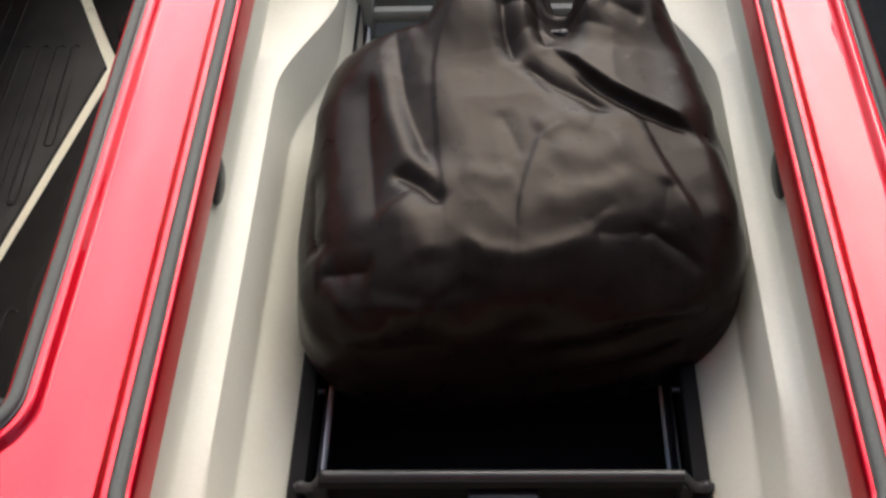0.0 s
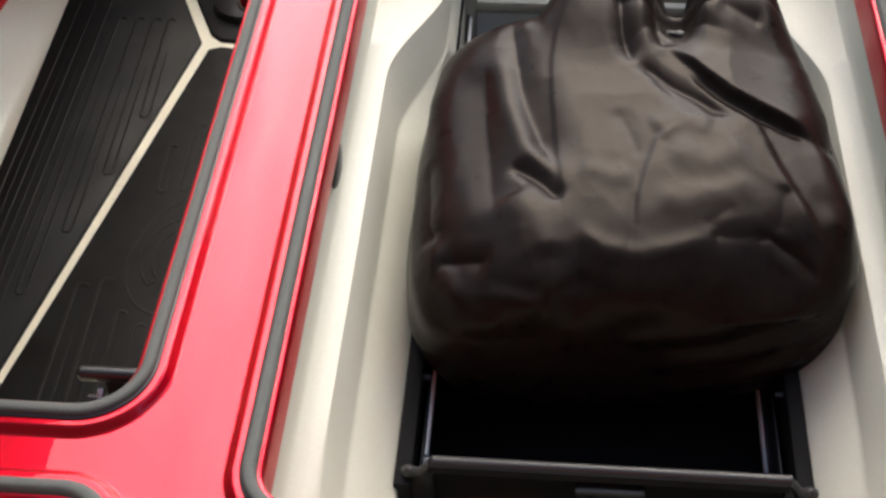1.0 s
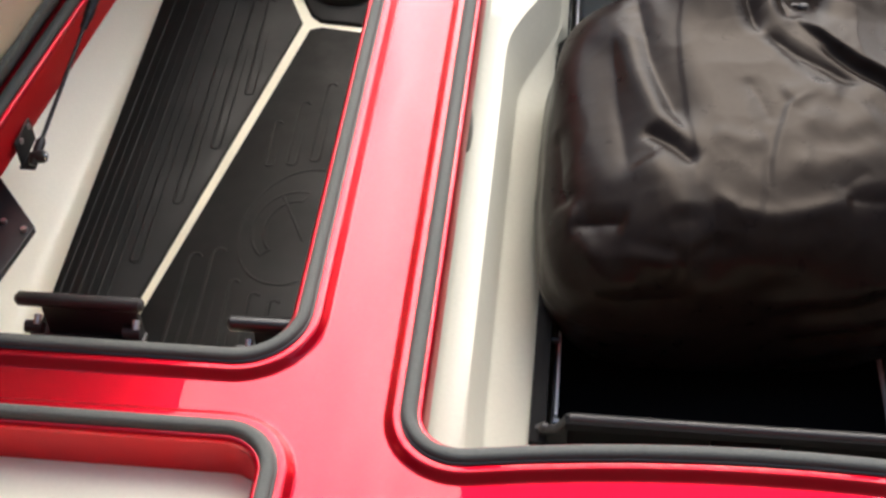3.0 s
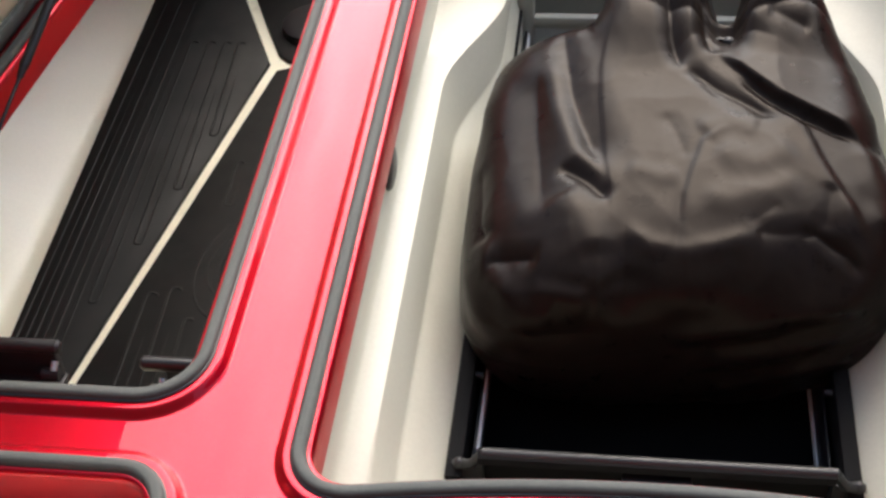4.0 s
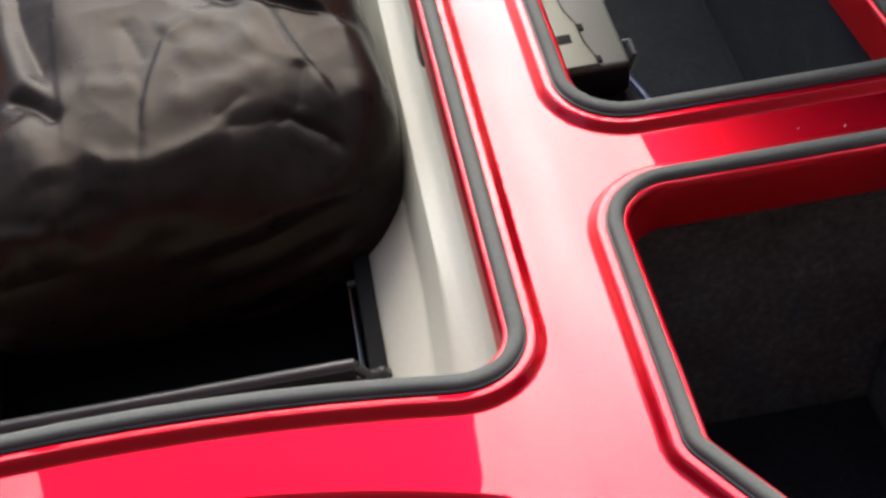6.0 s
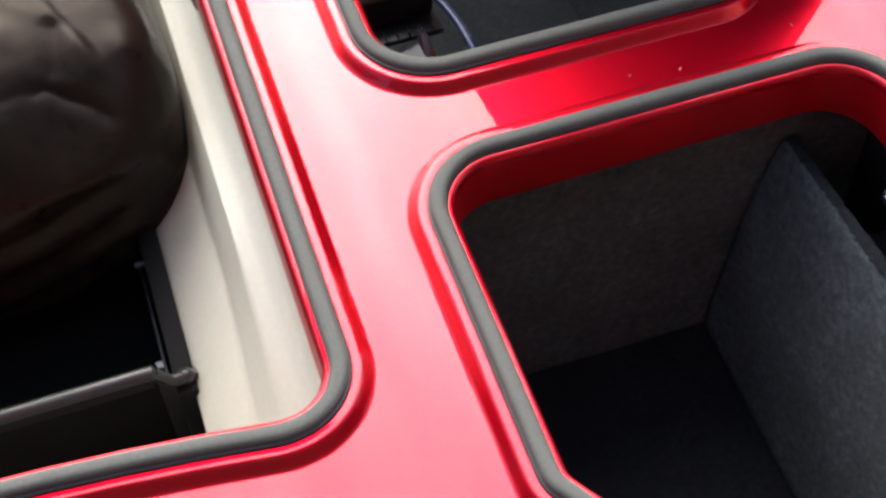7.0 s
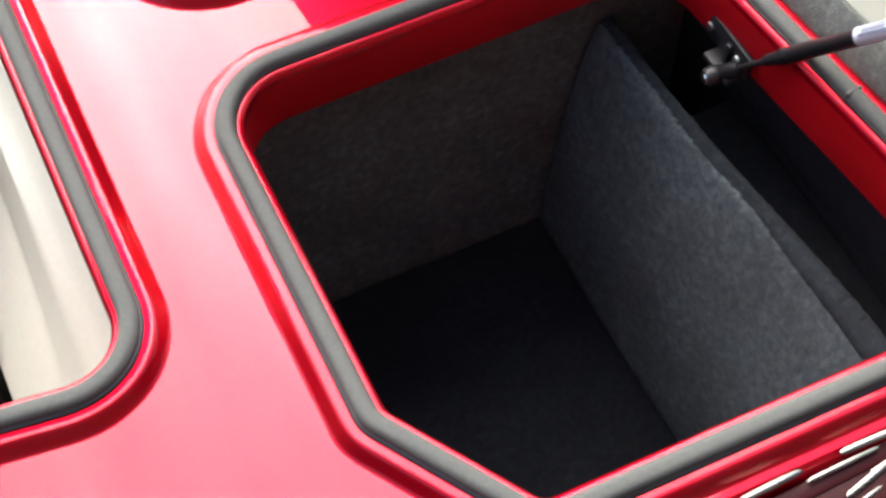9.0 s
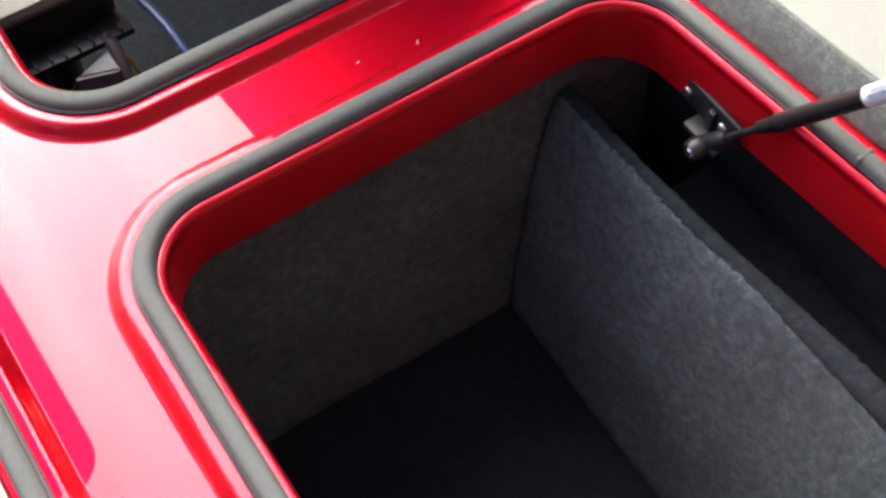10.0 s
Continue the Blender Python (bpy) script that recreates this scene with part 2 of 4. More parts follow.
# ---- red deck ----
FLAT = -0.0095
front = []
for i in range(33):
    x = -0.36 + 0.72 * i / 32
    y = -0.038 - 0.62 * x * x
    w = max(0.0, (abs(x) - 0.24) / 0.12)
    front.append(Vector((x, y - 0.062 * w * w * (3 - 2 * w))))
DECK = [Vector((-0.80, -0.20)), Vector((-0.58, -0.194))] + front + [Vector((0.50, -0.1835)), Vector((0.62, -0.1880)), Vector((0.775, -0.1950)), Vector((0.735, 0.2)), Vector((0.625, 1.75)), Vector((-0.632, 1.75)), Vector((-0.78, 0.2))]
DECK = split_long(DECK, 0.05)
def flared(d, z):
    out = []
    for p in offset(DECK, 0.010):
        k = smooth01((abs(p.x) - 0.60) / 0.08) * smooth01((p.y + 0.08) / 0.10)
        out.append((p.x + math.copysign(d * k, p.x), p.y + 0.3 * d * smooth01((p.y - 1.6) / 0.1), z))
    return out


bm = bmesh.new()
rows = strip(bm, [ring(DECK, FLAT), ring(offset(DECK, 0.0018), FLAT - 0.0008), ring(offset(DECK, 0.0050), FLAT - 0.0030), ring(offset(DECK, 0.0075), FLAT - 0.0075), ring(offset(DECK, 0.009), FLAT - 0.014), ring(offset(DECK, 0.010), -0.052), flared(0.055, -0.058), flared(0.30, -0.10), flared(0.32, -0.46)])
edges = [bm.edges.get((rows[0][i], rows[0][(i + 1) % len(DECK)])) for i in range(len(DECK))]
for key, l in HATCH.items():
    prof = [(0.0208 - 0.0088 * q / 12, FLAT + (-0.0019 - FLAT) * smooth01(q / 12)) for q in range(13)]
    prof += [(0.0100, -0.0020), (0.0, -0.0022), (-0.0070, -0.0020), (-0.0084, -0.0023), (-0.0098, -0.0036), (-0.0106, -0.0056), (-0.0110, -0.0080), (-0.0112, -0.0110), (-0.0112, -0.044), (-0.0105, -0.047), (-0.008, -0.047)]
    rr = strip(bm, [ring(offset(l, d), z) for d, z in prof])
    inner = {v for row, (d, z) in zip(rr, prof) if z < -0.0075 and d < 0 for v in row}
    for f in {f for v in inner for f in v.link_faces if all(q in inner for q in f.verts)}:
        f.material_index = 1
    edges += [bm.edges.get((rr[0][i], rr[0][(i + 1) % len(l)])) for i in range(len(l))]
bmesh.ops.triangle_fill(bm, use_beauty=True, edges=edges)
deck = part("deck_panel", bm, RED)
deck.data.materials.append(RED_SATIN)
for f in deck.data.polygons:
    if f.normal.z > 0.9999 and abs(f.center.z - FLAT) < 1e-5:
        f.use_smooth = False
tagged(deck, "glossy red painted deck panel with five hatch openings", "body panel", kind="structure")

for key, l in HATCH.items():
    s = thing("hatch_seal", "dark grey rubber bulb seal round a red hatch opening", "seal", "hatch seals")
    bm = bmesh.new()
    prof = [(0.0056, -0.0026), (0.0058, -0.0010)]
    for j in range(15):
        c = math.cos(math.pi * j / 14)
        prof.append((0.0058 * c, -0.0008 + 0.0058 * (1 - abs(c) ** 3.0) ** 0.5))
    prof += [(-0.0058, -0.0010), (-0.0056, -0.0026)]
    strip(bm, [ring(offset(l, d), z) for d, z in prof])
    part("bulb", bm, RUBBER, s)
    bm = bmesh.new()
    strip(bm, [ring(offset(l, d), z) for d, z in ((0.0076, -0.0026), (0.0075, -0.0010), (0.0068, -0.0004), (0.0050, -0.0002), (-0.0050, -0.0002), (-0.0062, -0.0006), (-0.0066, -0.0026))])
    part("carrier_strip", bm, BLACKP, s, "black carrier strip under the bulb")

# joint of a seal, a short sleeve
def seal_joint(x, y, along):
    j = thing("seal_joint", "short grey rubber sleeve joining the seal ends", "seal joint", "seal joints")
    m = Matrix.Translation((x, y, 0.0012)) @ Matrix.Rotation(along, 4, "Z")
    bm = bmesh.new()
    block(bm, -0.0018, 0.0018, -0.0060, 0.0060, -0.003, 0.0040, 0.0017, m, 3)
    part("sleeve", bm, RUBBER, j)


seal_joint(0.7140, -0.007, math.radians(96))


# grit specks on the paint
def speck(x, y, size, turn):
    bm = bmesh.new()
    block(bm, -size, size, -size * 0.25, size * 0.25, 0.0, size * 0.3, size * 0.1, Matrix.Translation((x, y, FLAT)) @ Matrix.Rotation(turn, 4, "Z"), 1)
    tagged(part("grit_speck", bm, DUST), "tiny pale speck of grit lying on red paint", "grit", "grit specks")


for x, y, s, a in ((0.568, 0.193, 0.0014, 0.9), (0.533, 0.199, 0.0012, 0.5), (0.66, 0.205, 0.0011, 2.0)):
    speck(x, y, s, a)

# ---- centre compartment: moulded cream tub ----
bm = bmesh.new()
rows = []
ys = [-0.03 + 1.12 * i / 56 for i in range(57)]
for y in ys:
    w = 0.2450 - 0.060 * smooth01((y - 0.65) / 0.19)
    q = 0.2320 - 0.0440 * smooth01((y - 0.615) / 0.17)
    prof = [(0.2745, -0.047), (0.2740, -0.060), (0.2735, -0.088), (0.2712, -0.0990), (0.2690, -0.1020), (w + 0.0110, -0.1085), (w + 0.0030, -0.1100), (w + 0.0010, -0.1108), (w, -0.1130),
            (q + 0.0012, -0.163), (q + 0.0002, -0.1660), (q - 0.0020, -0.1680), (0.19, -0.1985), (0.1885, -0.2025), (0.187, -0.33)]
    if w < 0.2:
        prof[-3], prof[-2], prof[-1] = (min(0.19, q - 0.011), -0.2), (min(0.1885, q - 0.0125), -0.203), (min(0.187, q - 0.014), -0.33)
    # towards the near end the step melts into one even slope, more so on one side
    sides = []
    for melt in (0.45 * smooth01((0.18 - y) / 0.16), 0.92 * smooth01((0.25 - y) / 0.25)):
        side = list(prof)
        for j in range(3, 12):
            s = 0.9 * ((j - 2) / 10 if j < 9 else 0.62 + 0.38 * (j - 8) / 4)
            a, z = prof[j]
            side[j] = (a + melt * (0.2735 - 0.0835 * s ** 1.25 - a), z + melt * (-0.088 - 0.1105 * s - z))
        sides.append(side)
    line = [(-a, y, z) for a, z in sides[0]] + [(a, y, z) for a, z in reversed(sides[1])]
    rows.append(line)
strip(bm, rows, False)
bm.faces.new([bm.verts.new(p) for p in rows[0]])
bm.faces.new([bm.verts.new(p) for p in rows[-1]])
tub = part("tub", bm, CREAM)
tagged(tub, "moulded cream gelcoat tub with stepped side walls", "tub", kind="structure")
for sx in (-1, 1):
    pl = thing("wall_grommet", "black oval rubber grommet in the tub wall", "grommet", "grommets")
    bm = bmesh.new()
    m = Matrix.Translation((sx * 0.2725, 0.445, -0.056)) @ Matrix.Rotation(sx * 0.1, 4, "Y")
    rows = []
    for d, k in ((0.0, 1.0), (0.002, 0.97), (0.0035, 0.8), (0.004, 0.0001)):
        rows.append([m @ Vector((-sx * d, 0.030 * k * math.cos(2 * math.pi * i / 20), 0.020 * k * math.sin(2 * math.pi * i / 20))) for i in range(20)])
    strip(bm, rows)
    part("plug", bm, BLACKP, pl)

# cream cross bar behind the bag
rib = thing("tub_frame", "cream moulded cross frame at the tub's far end", "frame")
blocked("upright", CREAM, rib, (-0.183, -0.160, 0.925, 0.945, -0.325, -0.165), 0.006)
blocked("upright", CREAM, rib, (0.160, 0.183, 0.925, 0.945, -0.325, -0.165), 0.006)
blocked("cross_bar", CREAM, rib, (-0.162, 0.162, 0.928, 0.942, -0.225, -0.205), 0.005)

# ---- drawer slide ----
dr = thing("drawer_slide", "black powder-coated steel slide-out drawer in the cream tub", "drawer")
for sx in (-1, 1):
    bm = bmesh.new()
    x0, x1 = sorted((sx * 0.1915, sx * 0.176))
    block(bm, x0, x1, 0.165, 0.98, -0.328, -0.192, 0.0012)
    part("rail", bm, MATT, dr)
    bm = bmesh.new()
    x0, x1 = sorted((sx * 0.1720, sx * 0.1695))
    block(bm, x0, x1, 0.20, 0.96, -0.285, -0.225, 0.001)
    part("side_plate", bm, POWDER, dr)
    bm = bmesh.new()
    tube(bm, [(sx * 0.176, 0.30, -0.205), (sx * 0.168, 0.30, -0.205)], [0.004, 0.004], 10)
    part("rivet", bm, POWDER, dr)
    bm = bmesh.new()
    tube(bm, [(sx * 0.1700, 0.222, -0.236), (sx * 0.1640, 0.222, -0.236)], [0.0045, 0.004], 10)
    part("bolt", bm, STEEL, dr, "zinc bolt")
blocked("runner", ALU, dr, (-0.1690, -0.1660, 0.225, 0.95, -0.246, -0.228), 0.0006, "bright aluminium runner")
blocked("runner", ALU, dr, (0.1668, 0.1692, 0.235, 0.95, -0.286, -0.274), 0.0006, "bright aluminium runner")
blocked("base", BASE, dr, (-0.1690, 0.1690, 0.19, 0.96, -0.300, -0.288), 0.001)
bm = bmesh.new()
rows = []
for y, z in ((0.198, -0.30), (0.190, -0.30), (0.186, -0.185), (0.180, -0.1655), (0.173, -0.1605), (0.166, -0.163), (0.164, -0.170), (0.168, -0.174), (0.176, -0.176), (0.186, -0.188), (0.194, -0.30)):
    rows.append([(x, y, z) for x in (-0.159, -0.156, 0.160, 0.163)])
strip(bm, rows, False)
part("front_panel", bm, MATT, dr)
blocked("front_tray", BASE, dr, (-0.186, 0.186, 0.010, 0.172, -0.300, -0.282), 0.002, "black tray below the drawer front")
tubed("top_bar", SATIN, dr, [(-0.157, 0.1735, -0.1655), (-0.155, 0.1735, -0.1655), (0.164, 0.1735, -0.1655), (0.166, 0.1735, -0.1655)], [0.004, 0.0062, 0.0062, 0.004], 12)
blocked("latch", SATIN, dr, (-0.027, 0.037, 0.1585, 0.172, -0.190, -0.178), 0.003, "grey pull latch on the drawer front")
for sx, ex in ((-1, -0.156), (1, 0.164)):
    bm = bmesh.new()
    tube(bm, [(ex, 0.174, -0.168), (ex + sx * 0.010, 0.173, -0.182), (ex + sx * 0.022, 0.176, -0.187)], [0.005, 0.005, 0.0055], 10)
    part("corner_brace", bm, SATIN, dr)
    bm = bmesh.new()
    bmesh.ops.create_uvsphere(bm, u_segments=12, v_segments=8, radius=0.0065, matrix=Matrix.Translation((ex + sx * 0.0215, 0.176, -0.186)))
    part("knob", bm, SATIN, dr)
    blocked("front_bracket", POWDER, dr, (min(ex, ex + sx * 0.03), max(ex, ex + sx * 0.03), 0.178, 0.184, -0.30, -0.190), 0.001)


# ---- bag on the drawer ----
def sm(v):
    v = np.clip(v, 0.0, 1.0)
    return v * v * (3 - 2 * v)


def along_line(qx, qy, pts):
    """Distance to a line through points, how far along it lies (0 to 1), and the signed distance to its right."""
    best, right, along = np.full_like(qx, 9.0), np.zeros_like(qx), np.zeros_like(qx)
    total = sum(math.dist(a, b) for a, b in zip(pts, pts[1:]))
    gone = 0.0
    for (ax, ay), (bx, by) in zip(pts, pts[1:]):
        ll = math.hypot(bx - ax, by - ay)
        ux, uy = (bx - ax) / ll, (by - ay) / ll
        s = np.clip((qx - ax) * ux + (qy - ay) * uy, 0, ll)
        r = np.hypot(qx - ax - ux * s, qy - ay - uy * s)
        side = uy * (qx - ax) - ux * (qy - ay)
        near = r < best
        best = np.where(near, r, best)
        right = np.where(near, np.copysign(r, side), right)
        along = np.where(near, (gone + s) / total, along)
        gone += ll
    return best, along, right


FOLDS = []
def ridge(width, height, *pts, on="top"):
    FOLDS.append(("ridge", width, height, 0.0, pts, on))


def crease(width, depth, *pts, on="top"):
    FOLDS.append(("crease", width, depth, 0.0, pts, on))


def layer(width, height, fall, *pts, on="top"):
    """The free edge of an overlapping sheet: what lies to the right of the line stands higher and falls off slowly."""
    FOLDS.append(("layer", width, height, fall, pts, on))


# the sheet that runs from the neck down the middle of the top
layer(0.004, 0.0022, 0.060, (-0.044, 0.335), (-0.048, 0.392), (-0.054, 0.448), (-0.061, 0.519), (-0.063, 0.584), (-0.055, 0.653), (-0.050, 0.70))
crease(0.024, 0.018, (-0.108, 0.680), (-0.093, 0.548), (-0.082, 0.502), (-0.068, 0.462), (-0.053, 0.415))
ridge(0.012, 0.012, (-0.125, 0.610), (-0.106, 0.523), (-0.085, 0.459), (-0.057, 0.410))
crease(0.009, 0.012, (-0.100, 0.436), (-0.070, 0.411), (-0.046, 0.384))
crease(0.030, 0.014, (-0.132, 0.610), (-0.126, 0.500), (-0.120, 0.440), (-0.108, 0.360))
ridge(0.024, 0.008, (-0.182, 0.620), (-0.158, 0.500), (-0.142, 0.400), (-0.120, 0.350))
ridge(0.016, 0.009, (-0.100, 0.398), (-0.074, 0.362), (-0.056, 0.316))
crease(0.012, 0.011, (-0.166, 0.336), (-0.137, 0.327), (-0.110, 0.319))
ridge(0.008, 0.006, (-0.172, 0.372), (-0.156, 0.319), (-0.143, 0.290))
crease(0.009, 0.006, (-0.182, 0.480), (-0.174, 0.387), (-0.164, 0.345))
# the scalloped front shoulder
crease(0.006, 0.007, (0.192, 0.333), (0.175, 0.347), (0.159, 0.355), (0.145, 0.365), (0.130, 0.358))
crease(0.010, 0.005, (0.086, 0.356), (0.116, 0.358), (0.143, 0.366))
crease(0.005, 0.0022, (0.012, 0.318), (0.018, 0.357), (0.021, 0.400))
ridge(0.008, 0.005, (-0.040, 0.356), (-0.010, 0.334), (0.026, 0.328), (0.066, 0.342), (0.100, 0.352))
layer(0.006, 0.0035, 0.030, (0.018, 0.352), (0.020, 0.380), (0.031, 0.433), (0.041, 0.471), (0.068, 0.498))
crease(0.006, 0.0018, (0.080, 0.362), (0.114, 0.390))
# the large fold that runs from the cord to the far side
layer(0.005, 0.014, 0.070, (0.204, 0.478), (0.171, 0.503), (0.144, 0.520), (0.116, 0.540), (0.088, 0.572), (0.055, 0.610))
crease(0.0055, 0.010, (0.196, 0.486), (0.168, 0.496), (0.140, 0.511), (0.110, 0.536), (0.078, 0.572))
layer(0.010, 0.007, 0.050, (0.116, 0.526), (0.143, 0.492), (0.155, 0.452), (0.167, 0.419), (0.186, 0.381), (0.197, 0.360))
ridge(0.012, 0.007, (0.200, 0.490), (0.212, 0.441), (0.222, 0.410), (0.200, 0.366))
crease(0.009, 0.010, (0.022, 0.590), (0.058, 0.554), (0.088, 0.531), (0.118, 0.505))
crease(0.008, 0.003, (0.040, 0.565), (0.064, 0.531), (0.090, 0.508))
crease(0.011, 0.016, (0.004, 0.700), (0.010, 0.623), (0.024, 0.578))
crease(0.010, 0.014, (0.040, 0.690), (0.046, 0.633), (0.058, 0.604))
crease(0.010, 0.008, (0.112, 0.660), (0.136, 0.647), (0.160, 0.637))
crease(0.010, 0.003, (0.002, 0.515), (0.017, 0.474), (0.027, 0.440))
ridge(0.013, 0.004, (0.036, 0.482), (0.070, 0.498), (0.102, 0.492))
ridge(0.014, 0.004, (0.048, 0.456), (0.092, 0.442), (0.135, 0.463))
ridge(0.012, 0.004, (0.032, 0.396), (0.065, 0.389), (0.097, 0.402), (0.140, 0.420))
ridge(0.010, 0.003, (-0.035, 0.430), (0.000, 0.418), (0.022, 0.424))
crease(0.010, 0.006, (0.164, 0.418), (0.158, 0.382), (0.150, 0.364))
# slack cloth on the front
ridge(0.010, 0.008, (0.0, -0.124), (0.086, -0.112), (0.138, -0.103), (0.205, -0.092), on="front")
ridge(0.010, 0.008, (0.035, -0.166), (0.108, -0.153), (0.195, -0.130), on="front")
ridge(0.008, 0.008, (0.050, -0.204), (0.141, -0.184), (0.200, -0.168), on="front")
ridge(0.006, 0.009, (0.055, -0.240), (0.095, -0.236), (0.140, -0.228), on="front")
ridge(0.011, 0.008, (-0.120, -0.058), (-0.089, -0.068), (-0.060, -0.074), on="front")
crease(0.010, 0.008, (-0.120, -0.050), (-0.069, -0.053), (0.0, -0.056), on="front")
ridge(0.012, 0.007, (-0.150, -0.074), (-0.128, -0.083), (-0.095, -0.094), on="front")
crease(0.014, 0.006, (-0.175, -0.10), (-0.12, -0.115), (-0.04, -0.11), on="front")
crease(0.016, 0.006, (0.20, -0.115), (0.10, -0.134), (0.02, -0.146), on="front")
crease(0.014, 0.006, (0.20, -0.150), (0.11, -0.170), (0.04, -0.186), on="front")

bag = thing("drawstring_bag", "dark brown-black coated nylon drawstring bag, full and tied, on the drawer", "bag")
CX, CY, CZ = 0.020, 0.523, -0.158
POW, NG = 5.4, 210


def cube_skin(n):
    """An even grid over the six faces of a cube, joined at the edges."""
    index, pts, faces = {}, [], []
    def at(a, b, c):
        k = (a, b, c)
        if k not in index:
            index[k] = len(pts)
            pts.append(k)
        return index[k]
    for axis in range(3):
        for side in (0, n):
            for i in range(n):
                for j in range(n):
                    q = []
                    for di, dj in ((0, 0), (1, 0), (1, 1), (0, 1)):
                        c = [0, 0, 0]
                        c[axis], c[(axis + 1) % 3], c[(axis + 2) % 3] = side, i + di, j + dj
                        q.append(at(*c))
                    faces.append(q if side else q[::-1])
    return np.array(pts, float) * (2.0 / n) - 1.0, faces


cube, quads = cube_skin(NG)
cube = np.tan(cube * 0.70) / math.tan(0.70)
unit = cube / (np.abs(cube) ** POW).sum(1, keepdims=True) ** (1 / POW)
ux, uy, uz = unit.T
low = np.maximum(0, -uz)
wide_l = (0.221 - 0.002 * np.maximum(0, uy)) * (1 - 0.17 * low ** 1.4 * np.clip(0.6 - uy, 0, 1))
wide_r = (0.214 - 0.020 * uy - 0.032 * np.maximum(0, uy) ** 2) * (1 - 0.07 * low ** 3)
wide = np.where(ux < 0, wide_l, wide_r) * (1 - 0.05 * np.maximum(0, uz))
px = CX + wide * ux
back = 0.232 - 0.062 * sm((-0.035 - px) / 0.05)
py = CY + np.where(uy > 0, back, 0.232) * uy - 0.004 * uz + 0.014 * ux * (1 - uy) + (0.016 * np.maximum(0, ux) + 0.034 * np.maximum(0, -ux)) * low * np.clip(-uy, 0, 1)
pz = CZ + np.where(uz > 0, 0.130, 0.118) * uz + 0.010 * uz * uy - 0.030 * sm((-ux - 0.5) / 0.5) * np.maximum(0, uz)
# the front shoulder runs in scallops
scallop = np.interp(px, (-0.22, -0.15, -0.11, -0.080, -0.056, -0.032, 0.0, 0.026, 0.064, 0.100, 0.145, 0.175, 0.23), (0.040, 0.022, 0.010, 0.002, -0.006, 0.018, 0.006, 0.0, 0.012, 0.024, 0.046, 0.032, 0.020))
py = py + scallop * np.clip(-uy, 0, 1) ** 2 * sm((uz - 0.45) / 0.5)
nrm = np.sign(unit) * np.abs(unit) ** (POW - 1) / np.stack([wide, np.full_like(wide, 0.243), np.full_like(wide, 0.13)], 1)
nrm /= np.linalg.norm(nrm, axis=1, keepdims=True)
top = sm((nrm[:, 2] + 0.10) / 0.6)
weight = {"top": sm((nrm[:, 2] - 0.15) / 0.4), "front": sm((-nrm[:, 1] - 0.1) / 0.5) * (1 - sm((nrm[:, 2] - 0.55) / 0.3))}
# cloth is never quite where a straight line would put it
wobble = np.array([(noise.noise(Vector((x * 22, y * 22, z * 22))), noise.noise(Vector((x * 22 + 9, y * 22, z * 22 + 4)))) for x, y, z in zip(px, py, pz)]) * 0.0012
d = np.zeros_like(px)
for kind, w, h, fall, pts, on in FOLDS:
    r, s, right = along_line(px + wobble[:, 0], (py if on == "top" else pz) + wobble[:, 1], pts)
    ends = sm(np.minimum(s, 1 - s) / 0.20)
    if kind == "ridge":
        shape = 0.60 * h * np.exp(-(r / (1.3 * w)) ** 2) * ends
    elif kind == "crease":
        shape = -0.62 * h * np.maximum(0.0, 1 - r / (1.9 * w)) ** 1.7 * ends
    else:
        open_end = np.where((s <= 0) | (s >= 1), np.exp(-(r / 0.010) ** 2), 1.0)
        shape = 0.70 * h * sm(right / (1.3 * w) + 0.5) * np.exp(-np.maximum(0, right) / fall) * ends * open_end
    d += weight[on] * shape
slack = np.array([(noise.noise(Vector((x * 7, y * 9, z * 16 + x * 10))), noise.noise(Vector((x * 15 + 3, y * 13, z * 15))), noise.noise(Vector((x * 40, y * 30 + 7, z * 40)))) for x, y, z in zip(px, py, pz)])
d += (1 - top) * 0.007 * slack[:, 0] + 0.0010 * ((1 - np.abs(slack[:, 1])) ** 3 - 0.4) + 0.0003 * ((1 - np.abs(slack[:, 2])) ** 3 - 0.4)
# cloth rounds off every sharp change
ia = np.array(quads)
ea, eb = np.concatenate([ia[:, 0], ia[:, 1], ia[:, 2], ia[:, 3]]), np.concatenate([ia[:, 1], ia[:, 2], ia[:, 3], ia[:, 0]])
count = np.bincount(ea, minlength=len(px)) + np.bincount(eb, minlength=len(px))
for _ in range(2):
    d = 0.4 * d + 0.6 * (np.bincount(ea, d[eb], len(px)) + np.bincount(eb, d[ea], len(px))) / count
px, py, pz = px + nrm[:, 0] * d, py + nrm[:, 1] * d, pz + nrm[:, 2] * d
# the gathered mouth: the top sheet rises into two lobes either side of the cord
ang, rad = np.arctan2(px - 0.068, py - 0.648), np.hypot(px - 0.068, py - 0.648)
pleat = np.abs(np.sin(4.5 * ang + 0.5 * np.sin(30 * rad))) ** 0.7
up = top * sm((pz + 0.12) / 0.05)
edge = -0.050 - 0.075 * np.clip(py - 0.52, 0, 0.25)
lobe_a = sm((px - edge) / 0.045 + 0.4) * sm((0.064 - px) / 0.034) * sm((py - 0.57) / 0.20)
lobe_b = sm((px - 0.074) / 0.026) * sm((0.215 - px) / 0.06) * sm((py - 0.60) / 0.11)
lobes = 0.058 * lobe_a + 0.040 * lobe_b
pz = pz + up * lobes * (0.80 + 0.20 * pleat)
py = py + up * (0.75 * lobe_a + 0.35 * lobe_b) * 0.06
